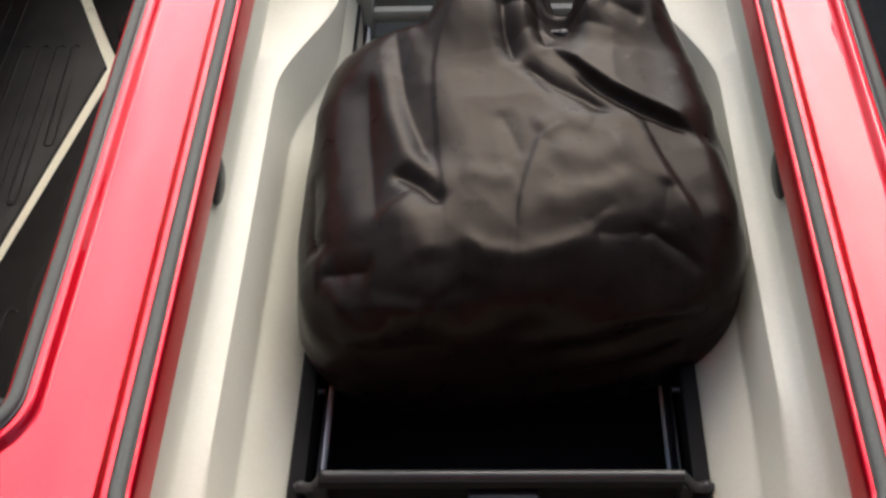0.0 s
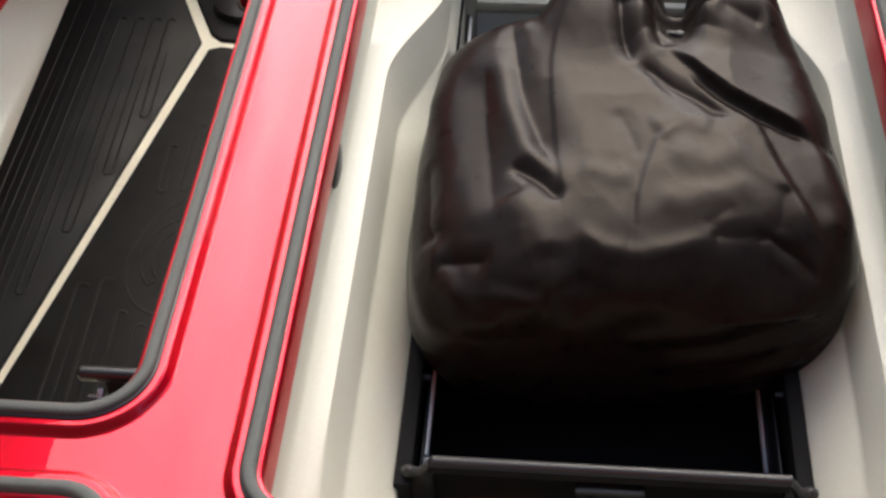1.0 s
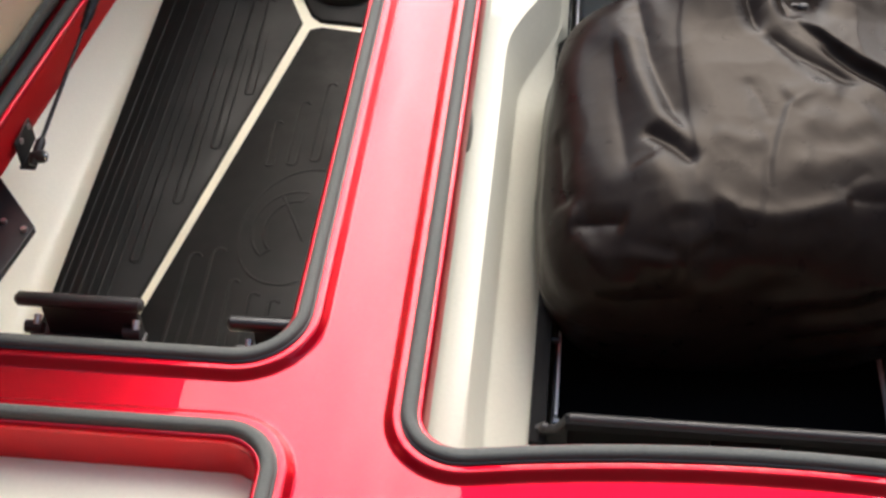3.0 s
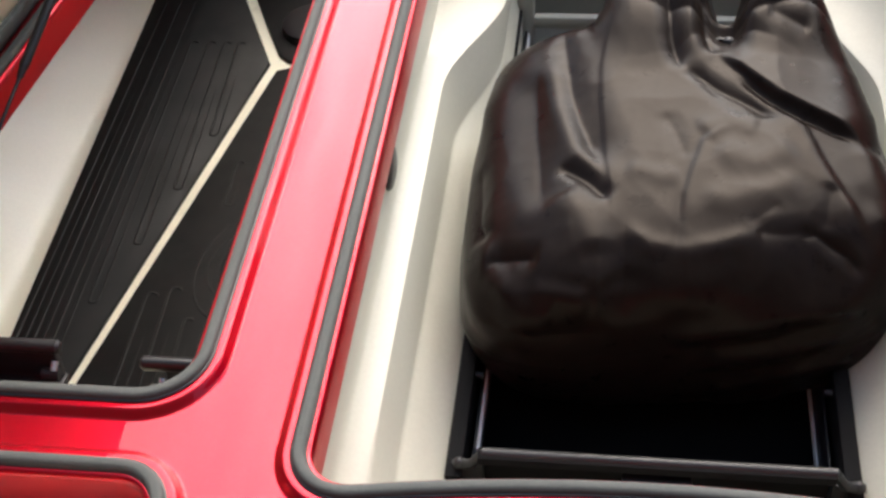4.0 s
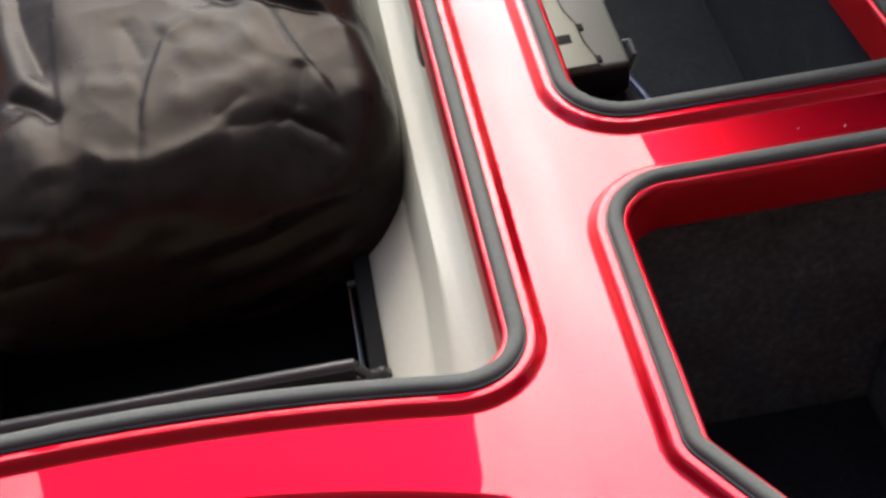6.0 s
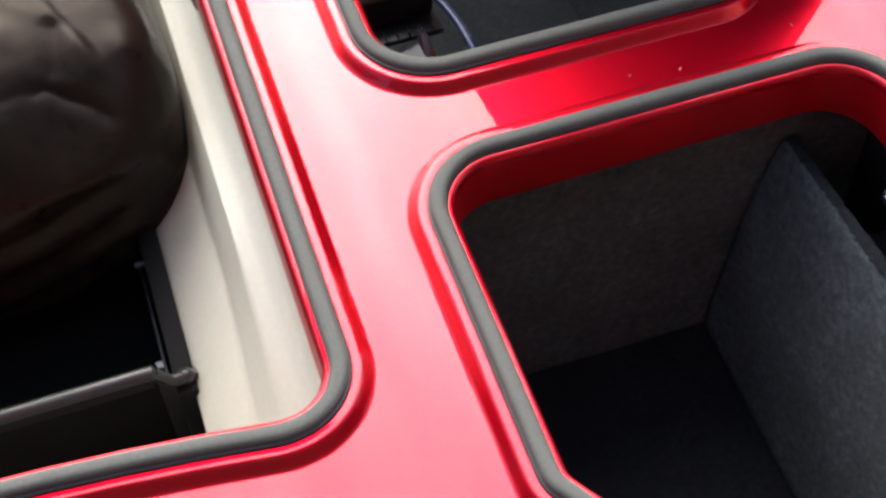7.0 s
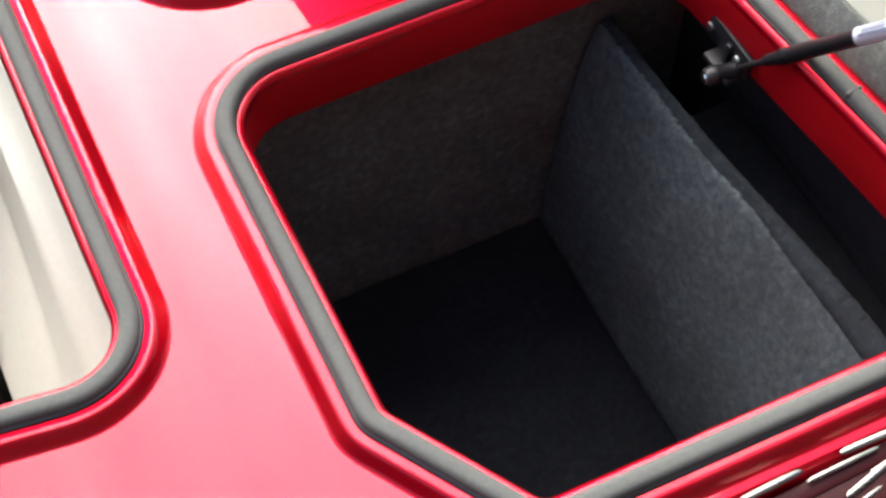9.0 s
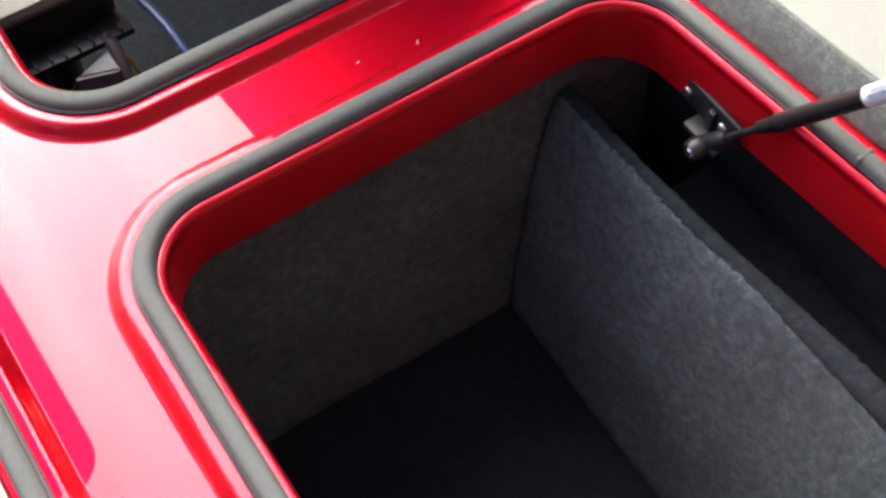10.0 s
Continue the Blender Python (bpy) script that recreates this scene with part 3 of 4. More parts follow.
pz = pz - up * 0.014 * np.exp(-(rad / 0.020) ** 2) - up * 0.055 * np.exp(-((px - 0.070 - 0.12 * (py - 0.65)) / 0.017) ** 2) * sm((py - 0.662) / 0.05)
pz = np.maximum(pz, -0.2865)
me = bpy.data.meshes.new("sack")
me.from_pydata(np.stack([px, py, pz], 1).tolist(), [], quads)
me.materials.append(NYLON)
me.shade_smooth()
sack = new("sack", me)
sack.parent = bag
K0, AX = Vector((0.067, 0.652, -0.044)), Vector((0.06, 0.90, 0.30)).normalized()
U = AX.cross(Vector((0, 0, 1))).normalized()
Wv = U.cross(AX)
bm = bmesh.new()
for q in (0.001,):
    pts = []
    for i in range(25):
        a = 2 * math.pi * i / 24
        pts.append(K0 + AX * (q - 0.002) + U * (0.013 * math.cos(a)) + Wv * (0.009 * math.sin(a)))
    tube(bm, pts, [0.0024] * 25, 8, False)
part("drawcord", bm, BLACKP, bag, "black drawcord wound round the neck")
bm = bmesh.new()
bmesh.ops.create_uvsphere(bm, u_segments=14, v_segments=10, radius=0.0055, matrix=Matrix.Translation(K0 + Vector((0.006, -0.006, 0.008))) @ Matrix.Diagonal((1.2, 1, 0.8, 1)))
part("cord_stop", bm, POWDER, bag, "black cord toggle")

# ---- right near compartment: carpeted box ----
def panel_box(name, dims, material, label, lean=None, bevel=0.004):
    bm = bmesh.new()
    block(bm, *dims, bevel)
    bmesh.ops.subdivide_edges(bm, edges=[e for e in bm.edges if e.calc_length() > 0.1], cuts=14, use_grid_fill=True)
    for v in bm.verts:
        if lean:
            v.co.x += lean * (v.co.z - dims[4])
        v.co += Vector((noise.noise(v.co * 9), noise.noise(v.co * 9 + Vector((5, 0, 0))), noise.noise(v.co * 9 + Vector((0, 5, 0))))) * 0.0018
    return tagged(part(name, bm, material), label, "lining", kind="structure")


# floor and outer wall take the darker felt, shade included in its colour
panel_box("locker_floor", (0.33, 0.76, -0.20, 0.21, -0.372, -0.347), SHADE_FELT, "short felt on the locker floor, darkened for the shade down there")
panel_box("locker_wall_back", (0.352, 0.745, 0.176, 0.19, -0.352, -0.046), CARPET, "charcoal carpeted locker wall")
panel_box("locker_wall_inner", (0.345, 0.358, -0.19, 0.18, -0.352, -0.046), CARPET, "charcoal carpeted locker wall")
panel_box("locker_wall_front", (0.352, 0.77, -0.19, -0.176, -0.352, -0.046), CARPET, "charcoal carpeted locker wall")
panel_box("locker_wall_outer", (0.748, 0.76, -0.18, 0.18, -0.352, -0.046), SHADE_FELT, "felt locker wall, darkened like the floor", -0.05)
part_wall = thing("locker_divider", "charcoal carpeted upright divider board inside the locker", "divider")
bm = bmesh.new()
block(bm, 0.630, 0.644, -0.172, 0.174, -0.349, -0.096, 0.006, None, 3)
bmesh.ops.subdivide_edges(bm, edges=[e for e in bm.edges if e.calc_length() > 0.1], cuts=16, use_grid_fill=True)
for v in bm.verts:
    rise = (v.co.z + 0.349) / 0.253
    v.co.x += 0.0253 * (0.30 * rise + 0.70 * rise ** 3) + 0.02 * smooth01((0.16 - v.co.y) / 0.3) * rise ** 2
    v.co += Vector((noise.noise(v.co * 11), noise.noise(v.co * 11 + Vector((5, 0, 0))), noise.noise(v.co * 11 + Vector((0, 5, 0))))) * 0.0022
part("board", bm, CARPET, part_wall)
bm = bmesh.new()
pts, radii = [], []
for q in range(121):
    y = -0.170 + 0.342 * q / 120
    tuft = noise.noise(Vector((q * 0.9, 3.0, 1.0)))
    pts.append((0.637 + 0.0258 + 0.02 * smooth01((0.16 - y) / 0.3) + 0.0006 * tuft, y, -0.1006 + 0.0008 * noise.noise(Vector((q * 0.7, 8.0, 2.0)))))
    radii.append(0.0060 + 0.0045 * smooth01((0.05 - y) / 0.22) + 0.0009 * tuft)
tube(bm, pts, radii, 14)
for v in bm.verts:
    v.co += Vector((noise.noise(v.co * 420), 0.0, noise.noise(v.co * 420 + Vector((7, 0, 0))))) * 0.0007
# the roll's darker felt colour paints in the shade along the top edge
part("edge_roll", bm, BAYFELT, part_wall, "tufted top edge of the board, shade put into its colour")
panel_box("locker_ledge", (0.688, 0.733, -0.172, 0.100, -0.152, -0.142), SHADE_FELT, "blue-black felt ledge behind the divider", 0.0, 0.003)
panel_box("locker_ledge_flap", (0.7345, 0.748, -0.172, 0.100, -0.150, -0.136), SHADE_FELT, "folded felt flap along the ledge", 0.0, 0.003)

# lint on the carpet
for x, y, z, s in ((0.664, 0.122, -0.135, 0.0014), (0.6455, 0.172, -0.243, 0.0012), (0.72, 0.03, -0.19, 0.0012), (0.675, 0.09, -0.118, 0.001)):
    bm = bmesh.new()
    block(bm, x - 0.004 - s, x - 0.004 + s, y - s, y + s, z - s, z + s, s * 0.4, None, 1)
    tagged(part("lint_speck", bm, PAPER), "tiny pale speck of lint on charcoal carpet", "lint", "lint specks")


# ---- gas struts ----
def gas_strut(foot, head, wall_side, out_by, label, tag):
    foot, head = Vector(foot), Vector(head)
    d = (head - foot).normalized()
    g = thing("gas_strut", label, "gas strut", "gas struts")
    L = (head - foot).length
    c = out_by
    tubed("rod", SATIN, g, [foot + d * 0.016, foot + d * (c + 0.004)], [0.0021, 0.0021], 14)
    tubed("collar", BLACKP, g, [foot + d * c, foot + d * (c + 0.003), foot + d * (c + 0.012), foot + d * (c + 0.014)], [0.0030, 0.0040, 0.0042, 0.0050], 18)
    tubed("cylinder", POWDER, g, [foot + d * (c + 0.0135), foot + d * (c + 0.016), head - d * 0.01, head], [0.0044, 0.0054, 0.0054, 0.0044], 20)
    tubed("gland_ring", SATIN, g, [foot + d * (c + 0.0195), foot + d * (c + 0.021)], [0.0056, 0.0056], 18)
    tubed("rod_end", BLACKP, g, [foot - d * 0.010, foot - d * 0.006, foot + d * 0.016, foot + d * 0.020], [0.0036, 0.0050, 0.0050, 0.0036], 12)
    w = Vector((wall_side, 0, 0))
    tubed("ball_socket", BLACKP, g, [foot - w * 0.011, foot - w * 0.008, foot - w * 0.002, foot + w * 0.003], [0.0050, 0.0066, 0.0066, 0.0050], 18)
    tubed("ball_stud", CHROME, g, [foot - w * 0.0118, foot - w * 0.0108], [0.0030, 0.0040], 14)
    if tag:
        a, b = foot + d * 0.122, foot + d * 0.160
        lab = tubed("label", PAPER, g, [a, b], [0.0057, 0.0057], 20, "white printed paper label")
        u = d.cross(Vector((0, 0, 1))).normalized()
        v = u.cross(d)
        for k, (s0, s1) in enumerate(((0.126, 0.150), (0.128, 0.146), (0.126, 0.156))):
            bm = bmesh.new()
            ang = 0.55 + 0.45 * k
            o = (u * math.cos(ang) + v * math.sin(ang)) * 0.0057
            tn = (-u * math.sin(ang) + v * math.cos(ang)) * 0.0009
            vs = [bm.verts.new(foot + d * s + o * 1.03 + q) for s, q in ((s0, -tn), (s1, -tn), (s1, tn), (s0, tn))]
            bm.faces.new(vs)
            part("print_bar", bm, PRINT, lab)
    return g


st = gas_strut((0.682, 0.071, -0.052), (0.764, -0.125, 0.226), 1, 0.044, "black gas strut with white label under the open lid", True)
br = thing("strut_bracket", "small black steel strut bracket screwed to the red hatch wall", "bracket", "strut brackets")
blocked("plate", POWDER, br, (0.6910, 0.6945, 0.056, 0.112, -0.049, -0.029), 0.0012)
blocked("flange", POWDER, br, (0.680, 0.694, 0.060, 0.088, -0.0535, -0.0485), 0.0012)
blocked("web", POWDER, br, (0.6875, 0.6912, 0.074, 0.0785, -0.049, -0.033), 0.0008)
for y in (0.068, 0.099):
    tubed("screw", STEEL, br, [(0.6925, y, -0.040), (0.6895, y, -0.040)], [0.0035, 0.0028], 10)
st2 = gas_strut((-0.690, 0.359, -0.046), (-0.652, 0.668, 0.064), -1, 0.150, "black gas strut rising from the red hatch wall", False)
br = thing("strut_bracket", "small black steel strut bracket screwed to the red hatch wall", "bracket", "strut brackets")
blocked("plate", SATIN, br, (-0.708, -0.705, 0.358, 0.398, -0.058, -0.030), 0.0008)
blocked("flange", SATIN, br, (-0.708, -0.692, 0.354, 0.378, -0.0605, -0.0575), 0.0008)
for y in (0.368, 0.390):
    tubed("screw", STEEL, br, [(-0.7065, y, -0.035), (-0.703, y, -0.035)], [0.0035, 0.0028], 10)


# ---- open lids ----
def lid(name, a, b, out, height, lean, band, label, group, lining, taper=0.0):
    """An open lid, hinged along a-b, leaning outwards, lower towards b by the taper."""
    a, b = Vector(a), Vector(b)
    t = thing(name, label, "cover", group)
    along = (b - a).normalized()
    up = (Vector((out, 0, 0)) * math.sin(lean) + Vector((0, 0, 1)) * math.cos(lean)).normalized()
    nrm = up.cross(along) * (1 if up.cross(along).x * out > 0 else -1)
    W = (b - a).length
    m = Matrix((( *along, 0), (*up, 0), (*nrm, 0), (0, 0, 0, 1))).transposed()
    m.translation = a
    def piece(nm, s0, s1, h0, h1, d0, d1, mt, bev, lab=""):
        bm = bmesh.new()
        block(bm, s0, s1, h0, h1, d0, d1, bev)
        for v in bm.verts:
            v.co.y *= 1 - taper * v.co.x / W
        bmesh.ops.transform(bm, matrix=m, verts=bm.verts)
        part(nm, bm, mt, t, lab)
    piece("skin", 0, W, 0.012, height, 0.014, 0.022, RED, 0.003)
    piece("inner_panel", 0.006, W - 0.006, 0.016, height - 0.006, 0.002, 0.0135, lining, 0.003)
    piece("carpet_strip", 0.004, W - 0.004, 0.002, band, -0.004, 0.0015, CARPET_GREY, 0.0015, "grey carpet strip along the hinge edge")
    return t


lid("locker_cover", (0.750, -0.15, -0.008), (0.712, 0.165, -0.008), 1, 0.33, radians(22), 0.030, "open locker cover, cream inside with grey carpet strip", "locker covers", CREAM_LIFTED)
lid("locker_cover", (0.70, 0.24, -0.012), (0.625, 1.15, -0.012), 1, 0.42, radians(-18), 0.06, "open locker cover, lined with charcoal carpet", "locker covers", CARPET)
lid("locker_cover", (-0.775, 0.09, -0.012), (-0.665, 1.18, -0.012), -1, 0.40, radians(-31), 0.075, "open locker cover, brightened cream inside with grey carpet strip", "locker covers", CREAM_LIFTED, 0.45)
lid("locker_cover", (-0.735, -0.16, -0.012), (-0.775, 0.03, -0.012), -1, 0.33, radians(-8), 0.075, "open locker cover, lined with charcoal carpet", "locker covers", CARPET)

cc = thing("cover_frame", "red painted hinged frame of the centre hatch cover, propped open", "cover frame")
HM = Matrix.Translation((0, 1.085, 0.0)) @ Matrix.Rotation(radians(-57), 4, "X")
ol = split_long(rounded([(-0.296, -1.08), (0.296, -1.08), (0.296, 0.0), (-0.296, 0.0)], [0.05] * 4, 8))
inn = split_long(rounded([(-0.262, -0.905), (0.262, -0.905), (0.262, -0.07), (-0.262, -0.07)], [0.03] * 4, 8))
bm = bmesh.new()
ri = strip(bm, [ring(inn, 0.0), ring(offset(inn, -0.003), 0.004), ring(offset(inn, -0.003), 0.014), ring(inn, 0.018)])
ro = strip(bm, [ring(ol, 0.0), ring(offset(ol, 0.004), 0.005), ring(offset(ol, 0.004), 0.013), ring(ol, 0.018)])
for k in (0, -1):
    es = [bm.edges.get((r[k][q], r[k][(q + 1) % len(r[k])])) for r in (ri, ro) for q in range(len(r[k]))]
    bmesh.ops.triangle_fill(bm, use_beauty=True, edges=es)
bmesh.ops.transform(bm, matrix=HM, verts=bm.verts)
part("rim", bm, RED, cc)
for sx in (-0.2, 0.2):
    blocked("hinge", POWDER, cc, (sx - 0.03, sx + 0.03, 1.076, 1.096, -0.02, 0.022), 0.002)

# ---- right far compartment ----
panel_box("bay_floor", (0.33, 0.72, 0.20, 1.66, -0.372, -0.347), BAYFELT, "short black felt on the bay floor")
panel_box("bay_wall_front", (0.345, 0.71, 0.205, 0.215, -0.352, -0.046), SHADE_FELT, "black felt bay wall")
panel_box("bay_wall_outer", (0.672, 0.684, 0.21, 1.65, -0.352, -0.046), BAYFELT, "black felt bay wall", -0.05)
panel_box("bay_wall_inner", (0.330, 0.342, 0.21, 1.65, -0.352, -0.046), SHADE_FELT, "black felt bay wall")
panel_box("bay_wall_back", (0.34, 0.70, 1.64, 1.65, -0.352, -0.046), SHADE_FELT, "black felt bay wall")

def bent(points, n=10):
    out = []
    ps = [Vector(p) for p in points]
    ps = [ps[0]] + ps + [ps[-1]]
    for i in range(1, len(ps) - 2):
        for j in range(n):
            s = j / n
            a, b, c, d = ps[i - 1], ps[i], ps[i + 1], ps[i + 2]
            out.append(0.5 * ((2 * b) + (c - a) * s + (2 * a - 5 * b + 4 * c - d) * s * s + (3 * b - a - 3 * c + d) * s ** 3))
    out.append(ps[-2])
    return out


jb = thing("junction_box", "grey plastic junction box with clipped lid on black base", "junction box")
blocked("base", BLACKP, jb, (0.386, 0.467, 0.430, 0.640, -0.146, -0.114), 0.006)
bm = bmesh.new()
block(bm, 0.384, 0.466, 0.430, 0.642, -0.118, -0.108, 0.0045, None, 3)
part("cover", bm, GREYP, jb)
SEAM = ((0.4060, 0.640), (0.4110, 0.622), (0.4150, 0.585), (0.4190, 0.560), (0.4225, 0.520), (0.4290, 0.498), (0.4300, 0.470), (0.4350, 0.446), (0.4360, 0.431))
bm = bmesh.new()
slab(bm, [Vector(p) for p in ((0.385, 0.432), *[(x - 0.0008, max(y, 0.432)) for x, y in reversed(SEAM)], (0.385, 0.639))], -0.1095, -0.1058, 0.0012)
part("step", bm, BEIGEP, jb, "pale beige strip along the box")
for (xa, ya), (xb, yb) in zip(SEAM, SEAM[1:]):
    tubed("seam", MATT, jb, [(xa, ya, -0.1075), (xb, yb, -0.1075)], [0.0011, 0.0011], 6)
for x, y in ((0.4130, 0.617), (0.4205, 0.553), (0.4300, 0.492), (0.4360, 0.440)):
    blocked("latch_slot", MATT, jb, (x - 0.003, x + 0.0045, y - 0.005, y + 0.005, -0.1085, -0.1062), 0.0006)
blocked("fuse_window", MATT, jb, (0.398, 0.419, 0.468, 0.482, -0.1070, -0.1050), 0.0008)
tubed("clip", CLEARP, jb, bent([(0.462, 0.612, -0.112), (0.474, 0.620, -0.104), (0.481, 0.602, -0.108), (0.483, 0.560, -0.120)], 6), [0.0035] * 19, 8, "clear bent wire clip")
tubed("clip", STEEL, jb, [(0.469, 0.445, -0.128), (0.474, 0.448, -0.114), (0.472, 0.460, -0.108), (0.468, 0.466, -0.112)], [0.0025, 0.003, 0.003, 0.002], 8, "bright wire clip")
tubed("drip_foot", BLACKP, jb, [(0.43, 0.53, -0.146), (0.43, 0.53, -0.347)], [0.016, 0.016], 14)

fp = thing("finned_plate", "dark grey finned plate under the junction box", "bracket plate")
blocked("plate", SATIN, fp, (0.392, 0.470, 0.414, 0.450, -0.154, -0.148), 0.001)
for i in range(7):
    blocked("fin", SATIN, fp, (0.397 + i * 0.0105, 0.3985 + i * 0.0105, 0.414, 0.424, -0.148, -0.1430), 0.0004)
tubed("post", BLACKP, fp, [(0.40, 0.435, -0.154), (0.40, 0.435, -0.347)], [0.006, 0.006], 10)
con = thing("wire_connector", "clear grey plastic wire connector hanging by the plate", "connector")
bm = bmesh.new()
wedge = [bm.verts.new(p) for p in ((0.414, 0.400, -0.168), (0.446, 0.390, -0.176), (0.450, 0.412, -0.166), (0.416, 0.404, -0.158), (0.447, 0.394, -0.158), (0.450, 0.414, -0.154))]
for q in ((0, 1, 2), (3, 5, 4), (0, 3, 4, 1), (1, 4, 5, 2), (2, 5, 3, 0)):
    bm.faces.new([wedge[k] for k in q])
bmesh.ops.bevel(bm, geom=bm.edges[:], offset=0.0015, segments=2, affect="EDGES")
part("body", bm, CLEARP, con)
tubed("boot", CLEARP, con, [(0.449, 0.392, -0.172), (0.451, 0.402, -0.160), (0.451, 0.414, -0.152), (0.449, 0.420, -0.148)], [0.004, 0.0055, 0.005, 0.0035], 10)
tubed("lead", MATT, con, bent([(0.416, 0.402, -0.163), (0.402, 0.396, -0.168), (0.385, 0.398, -0.180), (0.375, 0.41, -0.20)], 5), [0.0015] * 16, 6)


def cable(name, pts, r, mt, label, category):
    p = bent(pts)
    bm = bmesh.new()
    tube(bm, p, [r] * len(p), 10)
    tagged(part(name, bm, mt), label, category)


cable("blue_hose", [(0.43, 0.62, -0.19), (0.475, 0.54, -0.195), (0.499, 0.472, -0.2), (0.505, 0.40, -0.21), (0.515, 0.30, -0.26), (0.52, 0.25, -0.34)], 0.0036, BLUEH, "thin blue hose running across the dark bay", "hose")
cable("orange_wire", [(0.455, 0.40, -0.155), (0.462, 0.385, -0.19), (0.466, 0.36, -0.26), (0.468, 0.33, -0.345)], 0.0012, ORANGE, "thin orange wire hanging from the connector", "wire")

# ---- left far compartment ----
bm = bmesh.new()
hull = [(-0.352, -0.43), (-0.352, -0.406), (-0.80, -0.406), (-0.818, -0.404), (-0.834, -0.394), (-0.99, -0.238), (-1.01, -0.238), (-0.86, -0.43)]
far = [(max(x, -0.925 + 0.4 * (x + 1.0)) if x < -0.9 else x, min(z, -0.31) if x < -0.9 else z) for x, z in hull]
a, b = [[bm.verts.new((x, y, z)) for x, z in h] for y, h in ((0.05, hull), (1.70, far))]
for q in range(len(hull)):
    r = (q + 1) % len(hull)
    bm.faces.new((a[q], a[r], b[r], b[q]))
bm.faces.new(a)
bm.faces.new(b)
tagged(part("bay_floor_left", bm, CREAM_LIFTED), "cream floor of the side locker, colour brightened, with a sloping outer side", "floor", kind="structure")
for nm, dims in (("bay_side_inner", (-0.352, -0.34, 0.05, 1.73, -0.42, -0.046)), ("bay_side_front", (-0.93, -0.352, 0.044, 0.056, -0.42, -0.108)), ("bay_side_back", (-0.90, -0.34, 1.70, 1.71, -0.42, -0.108))):
    bm = bmesh.new()
    block(bm, *dims, 0.003)
    tagged(part(nm, bm, CREAM_LIFTED), "cream locker wall, colour brightened", "wall", kind="structure")

def mat_piece(name, loop, ribs, label):
    t = thing(name, label, "floor mat", "floor mats")
    bm = bmesh.new()
    slab(bm, loop, -0.4065, -0.400, 0.003)
    part("sheet", bm, MATRUB, t)
    for pts, r in ribs:
        bm = bmesh.new()
        tube(bm, [(*p, -0.4000 - 0.55 * r) for p in pts], [r * 0.4] + [r] * (len(pts) - 2) + [r * 0.4], 8)
        part("rib", bm, MATRUB, t)
    return t


def hairpin(x0, y0, x1, y1, width, r=0.0030):
    """A raised rib that runs up, round a rounded end and back."""
    a, b = Vector((x0, y0)), Vector((x1, y1))
    u = (b - a).normalized()
    v = Vector((u.y, -u.x)) * width / 2
    turn = [b + v * math.cos(q) + u * (width / 2) * math.sin(q) for q in (math.pi * k / 8 for k in range(9))]
    back = [a - v * math.cos(q) - u * (width / 2) * math.sin(q) for q in (math.pi * k / 8 for k in range(9))]
    return turn + back + [turn[0]], r


# left mat: long narrow hairpin ribs that start further and further up
ribs = []
for x, y in ((-0.786, 0.36), (-0.762, 0.36), (-0.738, 0.48), (-0.712, 0.557), (-0.683, 0.668), (-0.657, 0.780), (-0.634, 0.90)):
    ribs.append(hairpin(x, y, x - 0.010, 1.50 if x < -0.72 else 1.12, 0.0125))
mat_piece("rubber_mat", [Vector(p) for p in ((-0.798, 0.33), (-0.719, 0.33), (-0.588, 1.075), (-0.626, 1.160), (-0.72, 1.37), (-0.72, 1.55), (-0.832, 1.55))], ribs, "black ribbed rubber mat on cream floor")
# right mat: short hairpins round a leaf-shaped motif
ribs = [hairpin(-0.634, 0.36, -0.636, 0.565, 0.016), hairpin(-0.601, 0.36, -0.607, 0.576, 0.016), hairpin(-0.571, 0.40, -0.576, 0.525, 0.012), hairpin(-0.544, 0.40, -0.547, 0.505, 0.012), hairpin(-0.518, 0.40, -0.520, 0.495, 0.012),
        hairpin(-0.576, 0.750, -0.579, 0.832, 0.012), hairpin(-0.546, 0.755, -0.547, 0.876, 0.013), hairpin(-0.516, 0.765, -0.516, 0.92, 0.013), hairpin(-0.486, 0.765, -0.486, 0.92, 0.013)]
oval = []
for i in range(41):
    a = 2 * math.pi * i / 40
    oval.append(Vector((-0.516 + 0.073 * math.cos(a) + 0.010 * math.sin(a), 0.634 + 0.107 * math.sin(a))))
ribs.append((oval, 0.0026))
leaf = []
for i in range(25):
    a = math.pi * (0.42 + 0.86 * i / 24)
    leaf.append(Vector((-0.520 + 0.054 * math.cos(a), 0.628 + 0.068 * math.sin(a))))
for i in range(25):
    a = math.pi * (1.28 - 0.80 * i / 24)
    leaf.append(Vector((-0.520 + 0.038 * math.cos(a), 0.626 + 0.052 * math.sin(a))))
ribs.append((leaf + [leaf[0]], 0.0028))
ribs.append(([Vector((-0.546, 0.690)), Vector((-0.544, 0.686)), Vector((-0.504, 0.606)), Vector((-0.502, 0.602))], 0.0026))
mat_piece("rubber_mat", [Vector(p) for p in ((-0.708, 0.33), (-0.36, 0.33), (-0.36, 1.035), (-0.555, 1.064), (-0.574, 1.056))], ribs, "black rubber mat with looped ribs on cream floor")
mat_piece("rubber_mat", [Vector(p) for p in ((-0.36, 1.06), (-0.36, 1.5), (-0.700, 1.5), (-0.700, 1.37), (-0.613, 1.172), (-0.577, 1.095), (-0.56, 1.080))], [], "black rubber mat at the far end of the cream floor")
cup = thing("round_fitting", "round black fitting with a polished silver dome on the mat", "fitting")
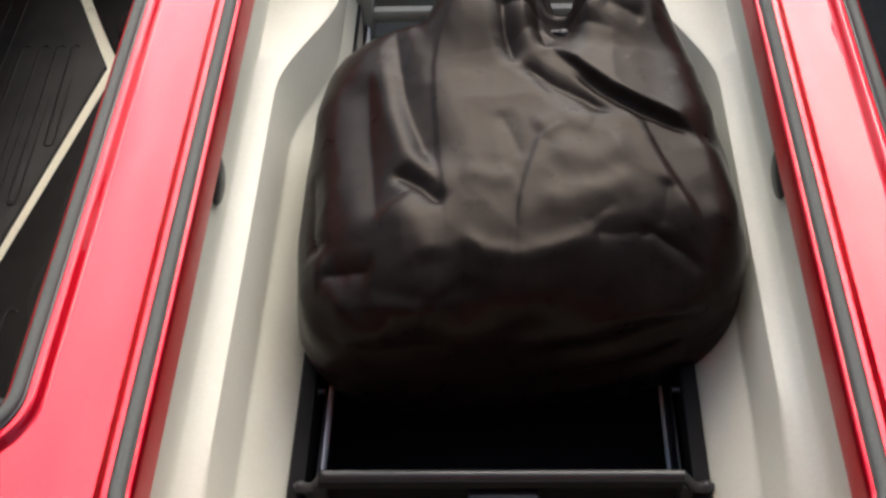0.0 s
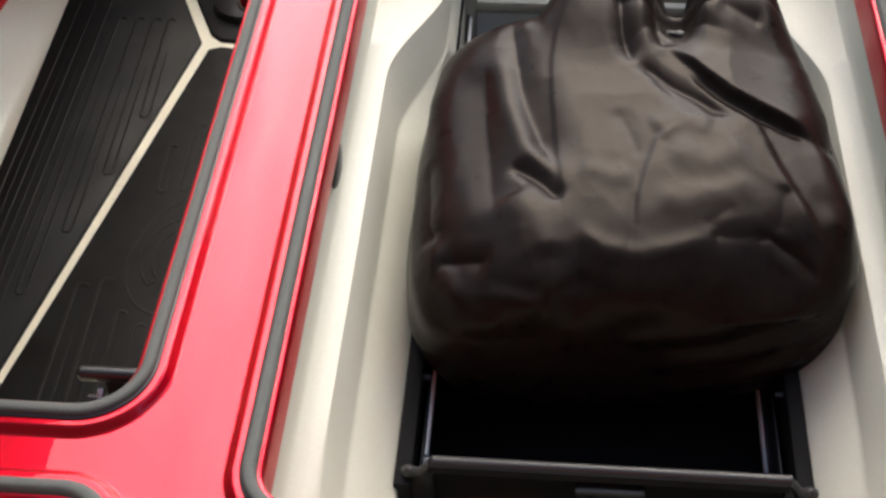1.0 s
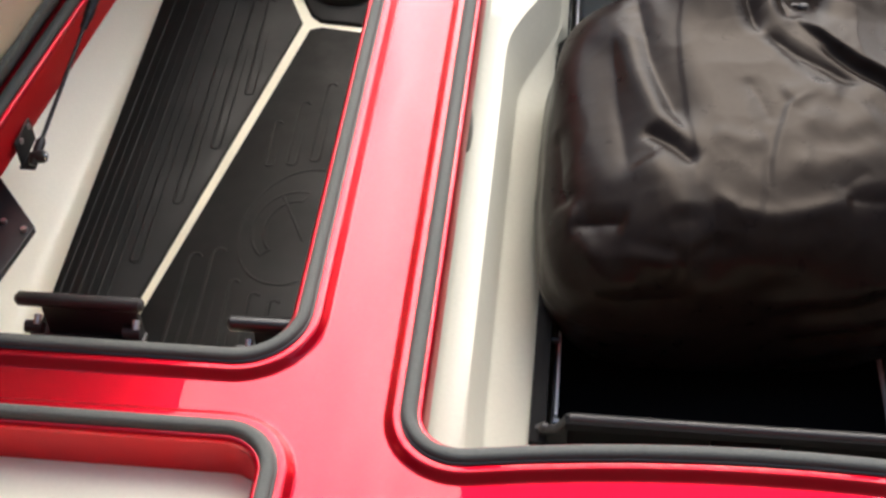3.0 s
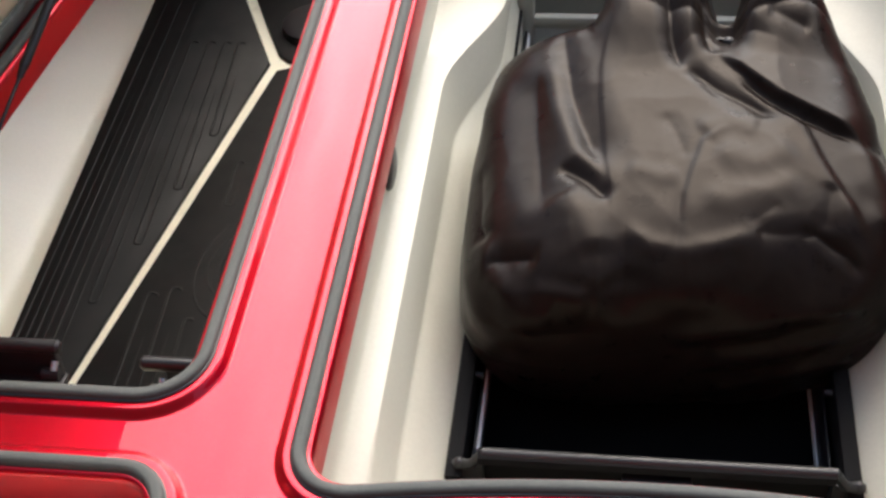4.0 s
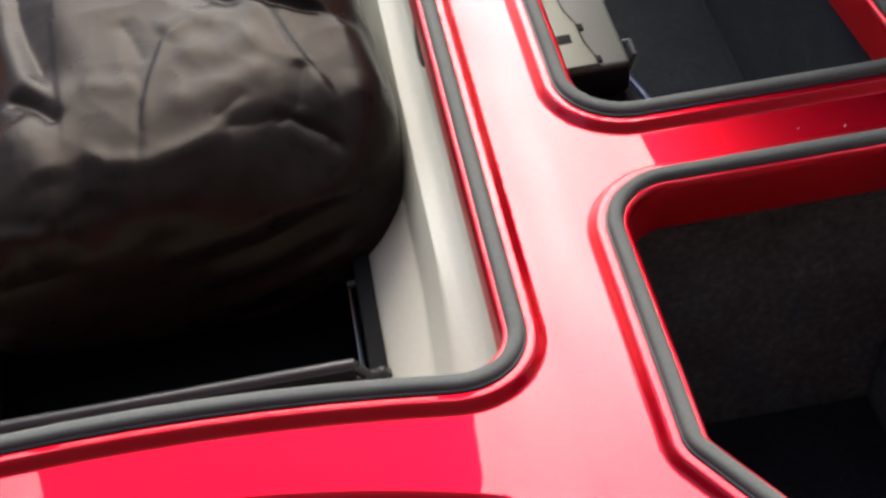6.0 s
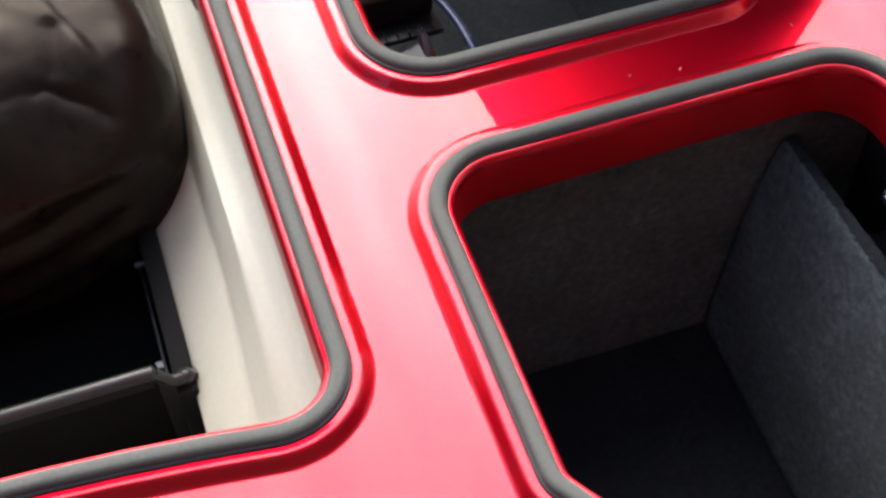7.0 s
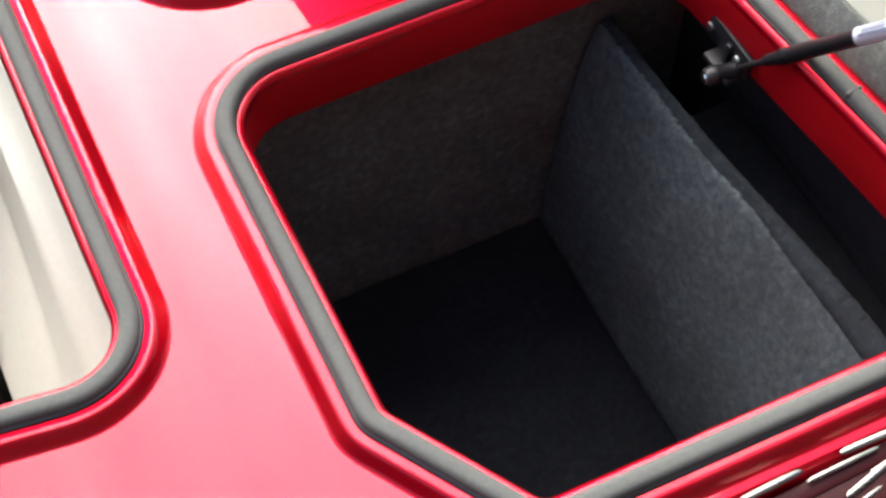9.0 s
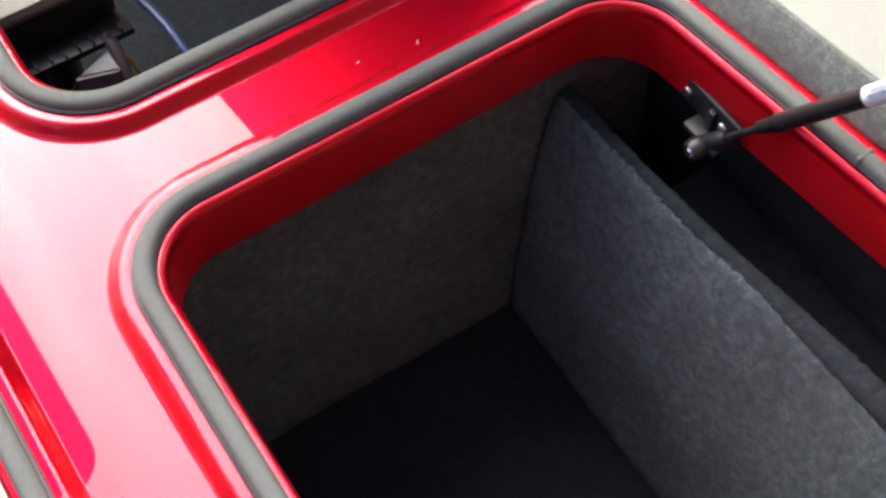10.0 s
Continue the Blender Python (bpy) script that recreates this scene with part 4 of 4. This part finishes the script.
tubed("dish", BLACKP, cup, [(-0.535, 1.17, -0.4005), (-0.535, 1.17, -0.388), (-0.535, 1.17, -0.384)], [0.052, 0.050, 0.040], 28)
bm = bmesh.new()
bmesh.ops.create_uvsphere(bm, u_segments=20, v_segments=12, radius=0.022, matrix=Matrix.Translation((-0.522, 1.15, -0.384)) @ Matrix.Diagonal((1, 1, 0.7, 1)))
part("dome", bm, CHROME, cup, "polished silver dome")


def hook_bracket(x0, x1, y, z, label):
    t = thing("hook_bracket", label, "bracket", "hook brackets")
    tubed("bar", SATIN, t, [(x0, y, z), (x0 + 0.003, y, z), (x1 - 0.003, y, z), (x1, y, z)], [0.004, 0.0068, 0.0068, 0.004], 12)
    blocked("web", POWDER, t, (x0 + 0.022, x1 - 0.006, y - 0.003, y + 0.003, z - 0.040, z - 0.004), 0.001)
    blocked("foot", POWDER, t, (x0 + 0.005, x1 - 0.004, y - 0.060, y + 0.003, z - 0.044, z - 0.039), 0.0012)
    for x in (x0 + 0.018, x1 - 0.008):
        tubed("pin", STEEL, t, [(x, y - 0.004, z - 0.016), (x, y - 0.012, z - 0.020)], [0.0035, 0.003], 10)
        tubed("pivot", POWDER, t, [(x - 0.012, y - 0.010, z - 0.026), (x + 0.004, y - 0.010, z - 0.026)], [0.006, 0.006], 10)
    return t


hook_bracket(-0.651, -0.535, 0.180, -0.052, "black steel hook bracket on the hatch's front wall")
hook_bracket(-0.457, -0.392, 0.170, -0.056, "short black steel hook bracket on the hatch's front wall")
for x0, x1 in ((-0.652, -0.53), (-0.458, -0.39)):
    blocked("bracket_rail", POWDER, None, (x0, x1, 0.058, 0.128, -0.102, -0.094), 0.001)
for o in [o for o in scene.objects if o.name.startswith("bracket_rail")]:
    tagged(o, "black steel rail carrying the hook bracket", "rail", "bracket rails")

gp = thing("gusset_plate", "black steel gusset plate with two bolt holes", "plate")
bm = bmesh.new()
slab(bm, rounded([(-0.760, 0.13), (-0.690, 0.205), (-0.674, 0.288), (-0.745, 0.370)], [0.003, 0.006, 0.005, 0.003], 3), -0.078, -0.072, 0.001)
part("plate", bm, POWDER, gp)
for x, y in ((-0.683, 0.283), (-0.706, 0.292)):
    tubed("bolt", STEEL, gp, [(x, y, -0.0735), (x, y, -0.0690)], [0.0035, 0.003], 8)

# ---- left near compartment ----
bm = bmesh.new()
block(bm, -0.76, -0.345, -0.19, 0.036, -0.070, -0.0475, 0.004)
tagged(part("tray_floor", bm, CREAM_LIFTED), "cream gelcoat tray under the small hatch", "tray", kind="structure")

# ---- tail lamp at the deck's near edge ----
tl = thing("tail_lamp", "dark red tail lamp with chrome trim strips below the deck edge", "tail lamp")
blocked("lens", LAMP, tl, (0.505, 0.70, -0.236, -0.1950, -0.13, -0.0125), 0.005)
def trim(x0, y0, x1, y1, z, w, label):
    """A slim strip that tapers to both ends."""
    bm = bmesh.new()
    a, b = Vector((x0, y0, z)), Vector((x1, y1, z))
    tube(bm, [a, a.lerp(b, 0.06), a.lerp(b, 0.5), a.lerp(b, 0.94), b], [w * 0.35, w * 0.9, w, w * 0.9, w * 0.35], 10)
    for v in bm.verts:
        v.co.z = z + (v.co.z - z) * 0.6
    part("trim_strip", bm, TRIM, tl, label)


trim(0.5190, -0.1890, 0.5560, -0.1890, -0.0065, 0.0021, "chrome trim strip")
trim(0.5790, -0.1900, 0.6290, -0.1925, -0.0065, 0.0021, "chrome trim strip")
trim(0.5560, -0.1950, 0.6000, -0.1955, -0.0085, 0.0015, "slim chrome trim strip")
trim(0.5710, -0.2100, 0.6030, -0.2040, -0.0115, 0.0020, "leaf-shaped chrome reflector")
trim(0.5890, -0.2050, 0.6210, -0.2015, -0.0115, 0.0014, "slim chrome trim strip")
trim(0.5570, -0.2185, 0.5910, -0.2130, -0.0125, 0.0013, "slim chrome trim strip")
blocked("trim_backing", LAMP, tl, (0.510, 0.66, -0.203, -0.1935, -0.018, -0.011), 0.002)
tubed("guard_bar", POWDER, tl, [(0.54, -0.252, -0.07), (0.70, -0.248, -0.07)], [0.013, 0.013], 14, "black round guard bar")
blocked("guard_stay", POWDER, tl, (0.66, 0.68, -0.25, -0.205, -0.085, -0.06), 0.002)

# ---- unseen dark walls, added to cut light from behind and the sides ----
bm = bmesh.new()
block(bm, -3.4, 3.4, -1.95, -1.8, -0.95, 5.2, 0.01)
tagged(part("blocker_south", bm, BLOCKER), "unseen dark wall added to block sky light", "wall", kind="structure")

# low side blockers, added to dim the sky on the tub's walls
for nm, x in (("blocker_west", -2.7), ("blocker_east", 2.7)):
    bm = bmesh.new()
    block(bm, x - 0.075, x + 0.075, -1.79, 0.9, -0.95, 1.3, 0.01)
    tagged(part(nm, bm, BLOCKER), "unseen dark wall added to block sky light", "wall", kind="structure")

# ---- ground ----
bm = bmesh.new()
bmesh.ops.create_grid(bm, x_segments=40, y_segments=40, size=400)
for v in bm.verts:
    v.co.z = -0.95
tagged(part("ground", bm, CONCRETE), "dark weathered concrete ground round the vehicle", "ground", kind="structure")
bm = bmesh.new()
rows = strip(bm, [[(x * 0.99, y, -0.44) for x, y, z in flared(0.30, 0)], [(x * 0.98, y, -0.95) for x, y, z in flared(0.28, 0)]])
bm.faces.new(rows[-1])
tagged(part("body_underside", bm, POWDER), "black lower body of the vehicle", "body", kind="structure")
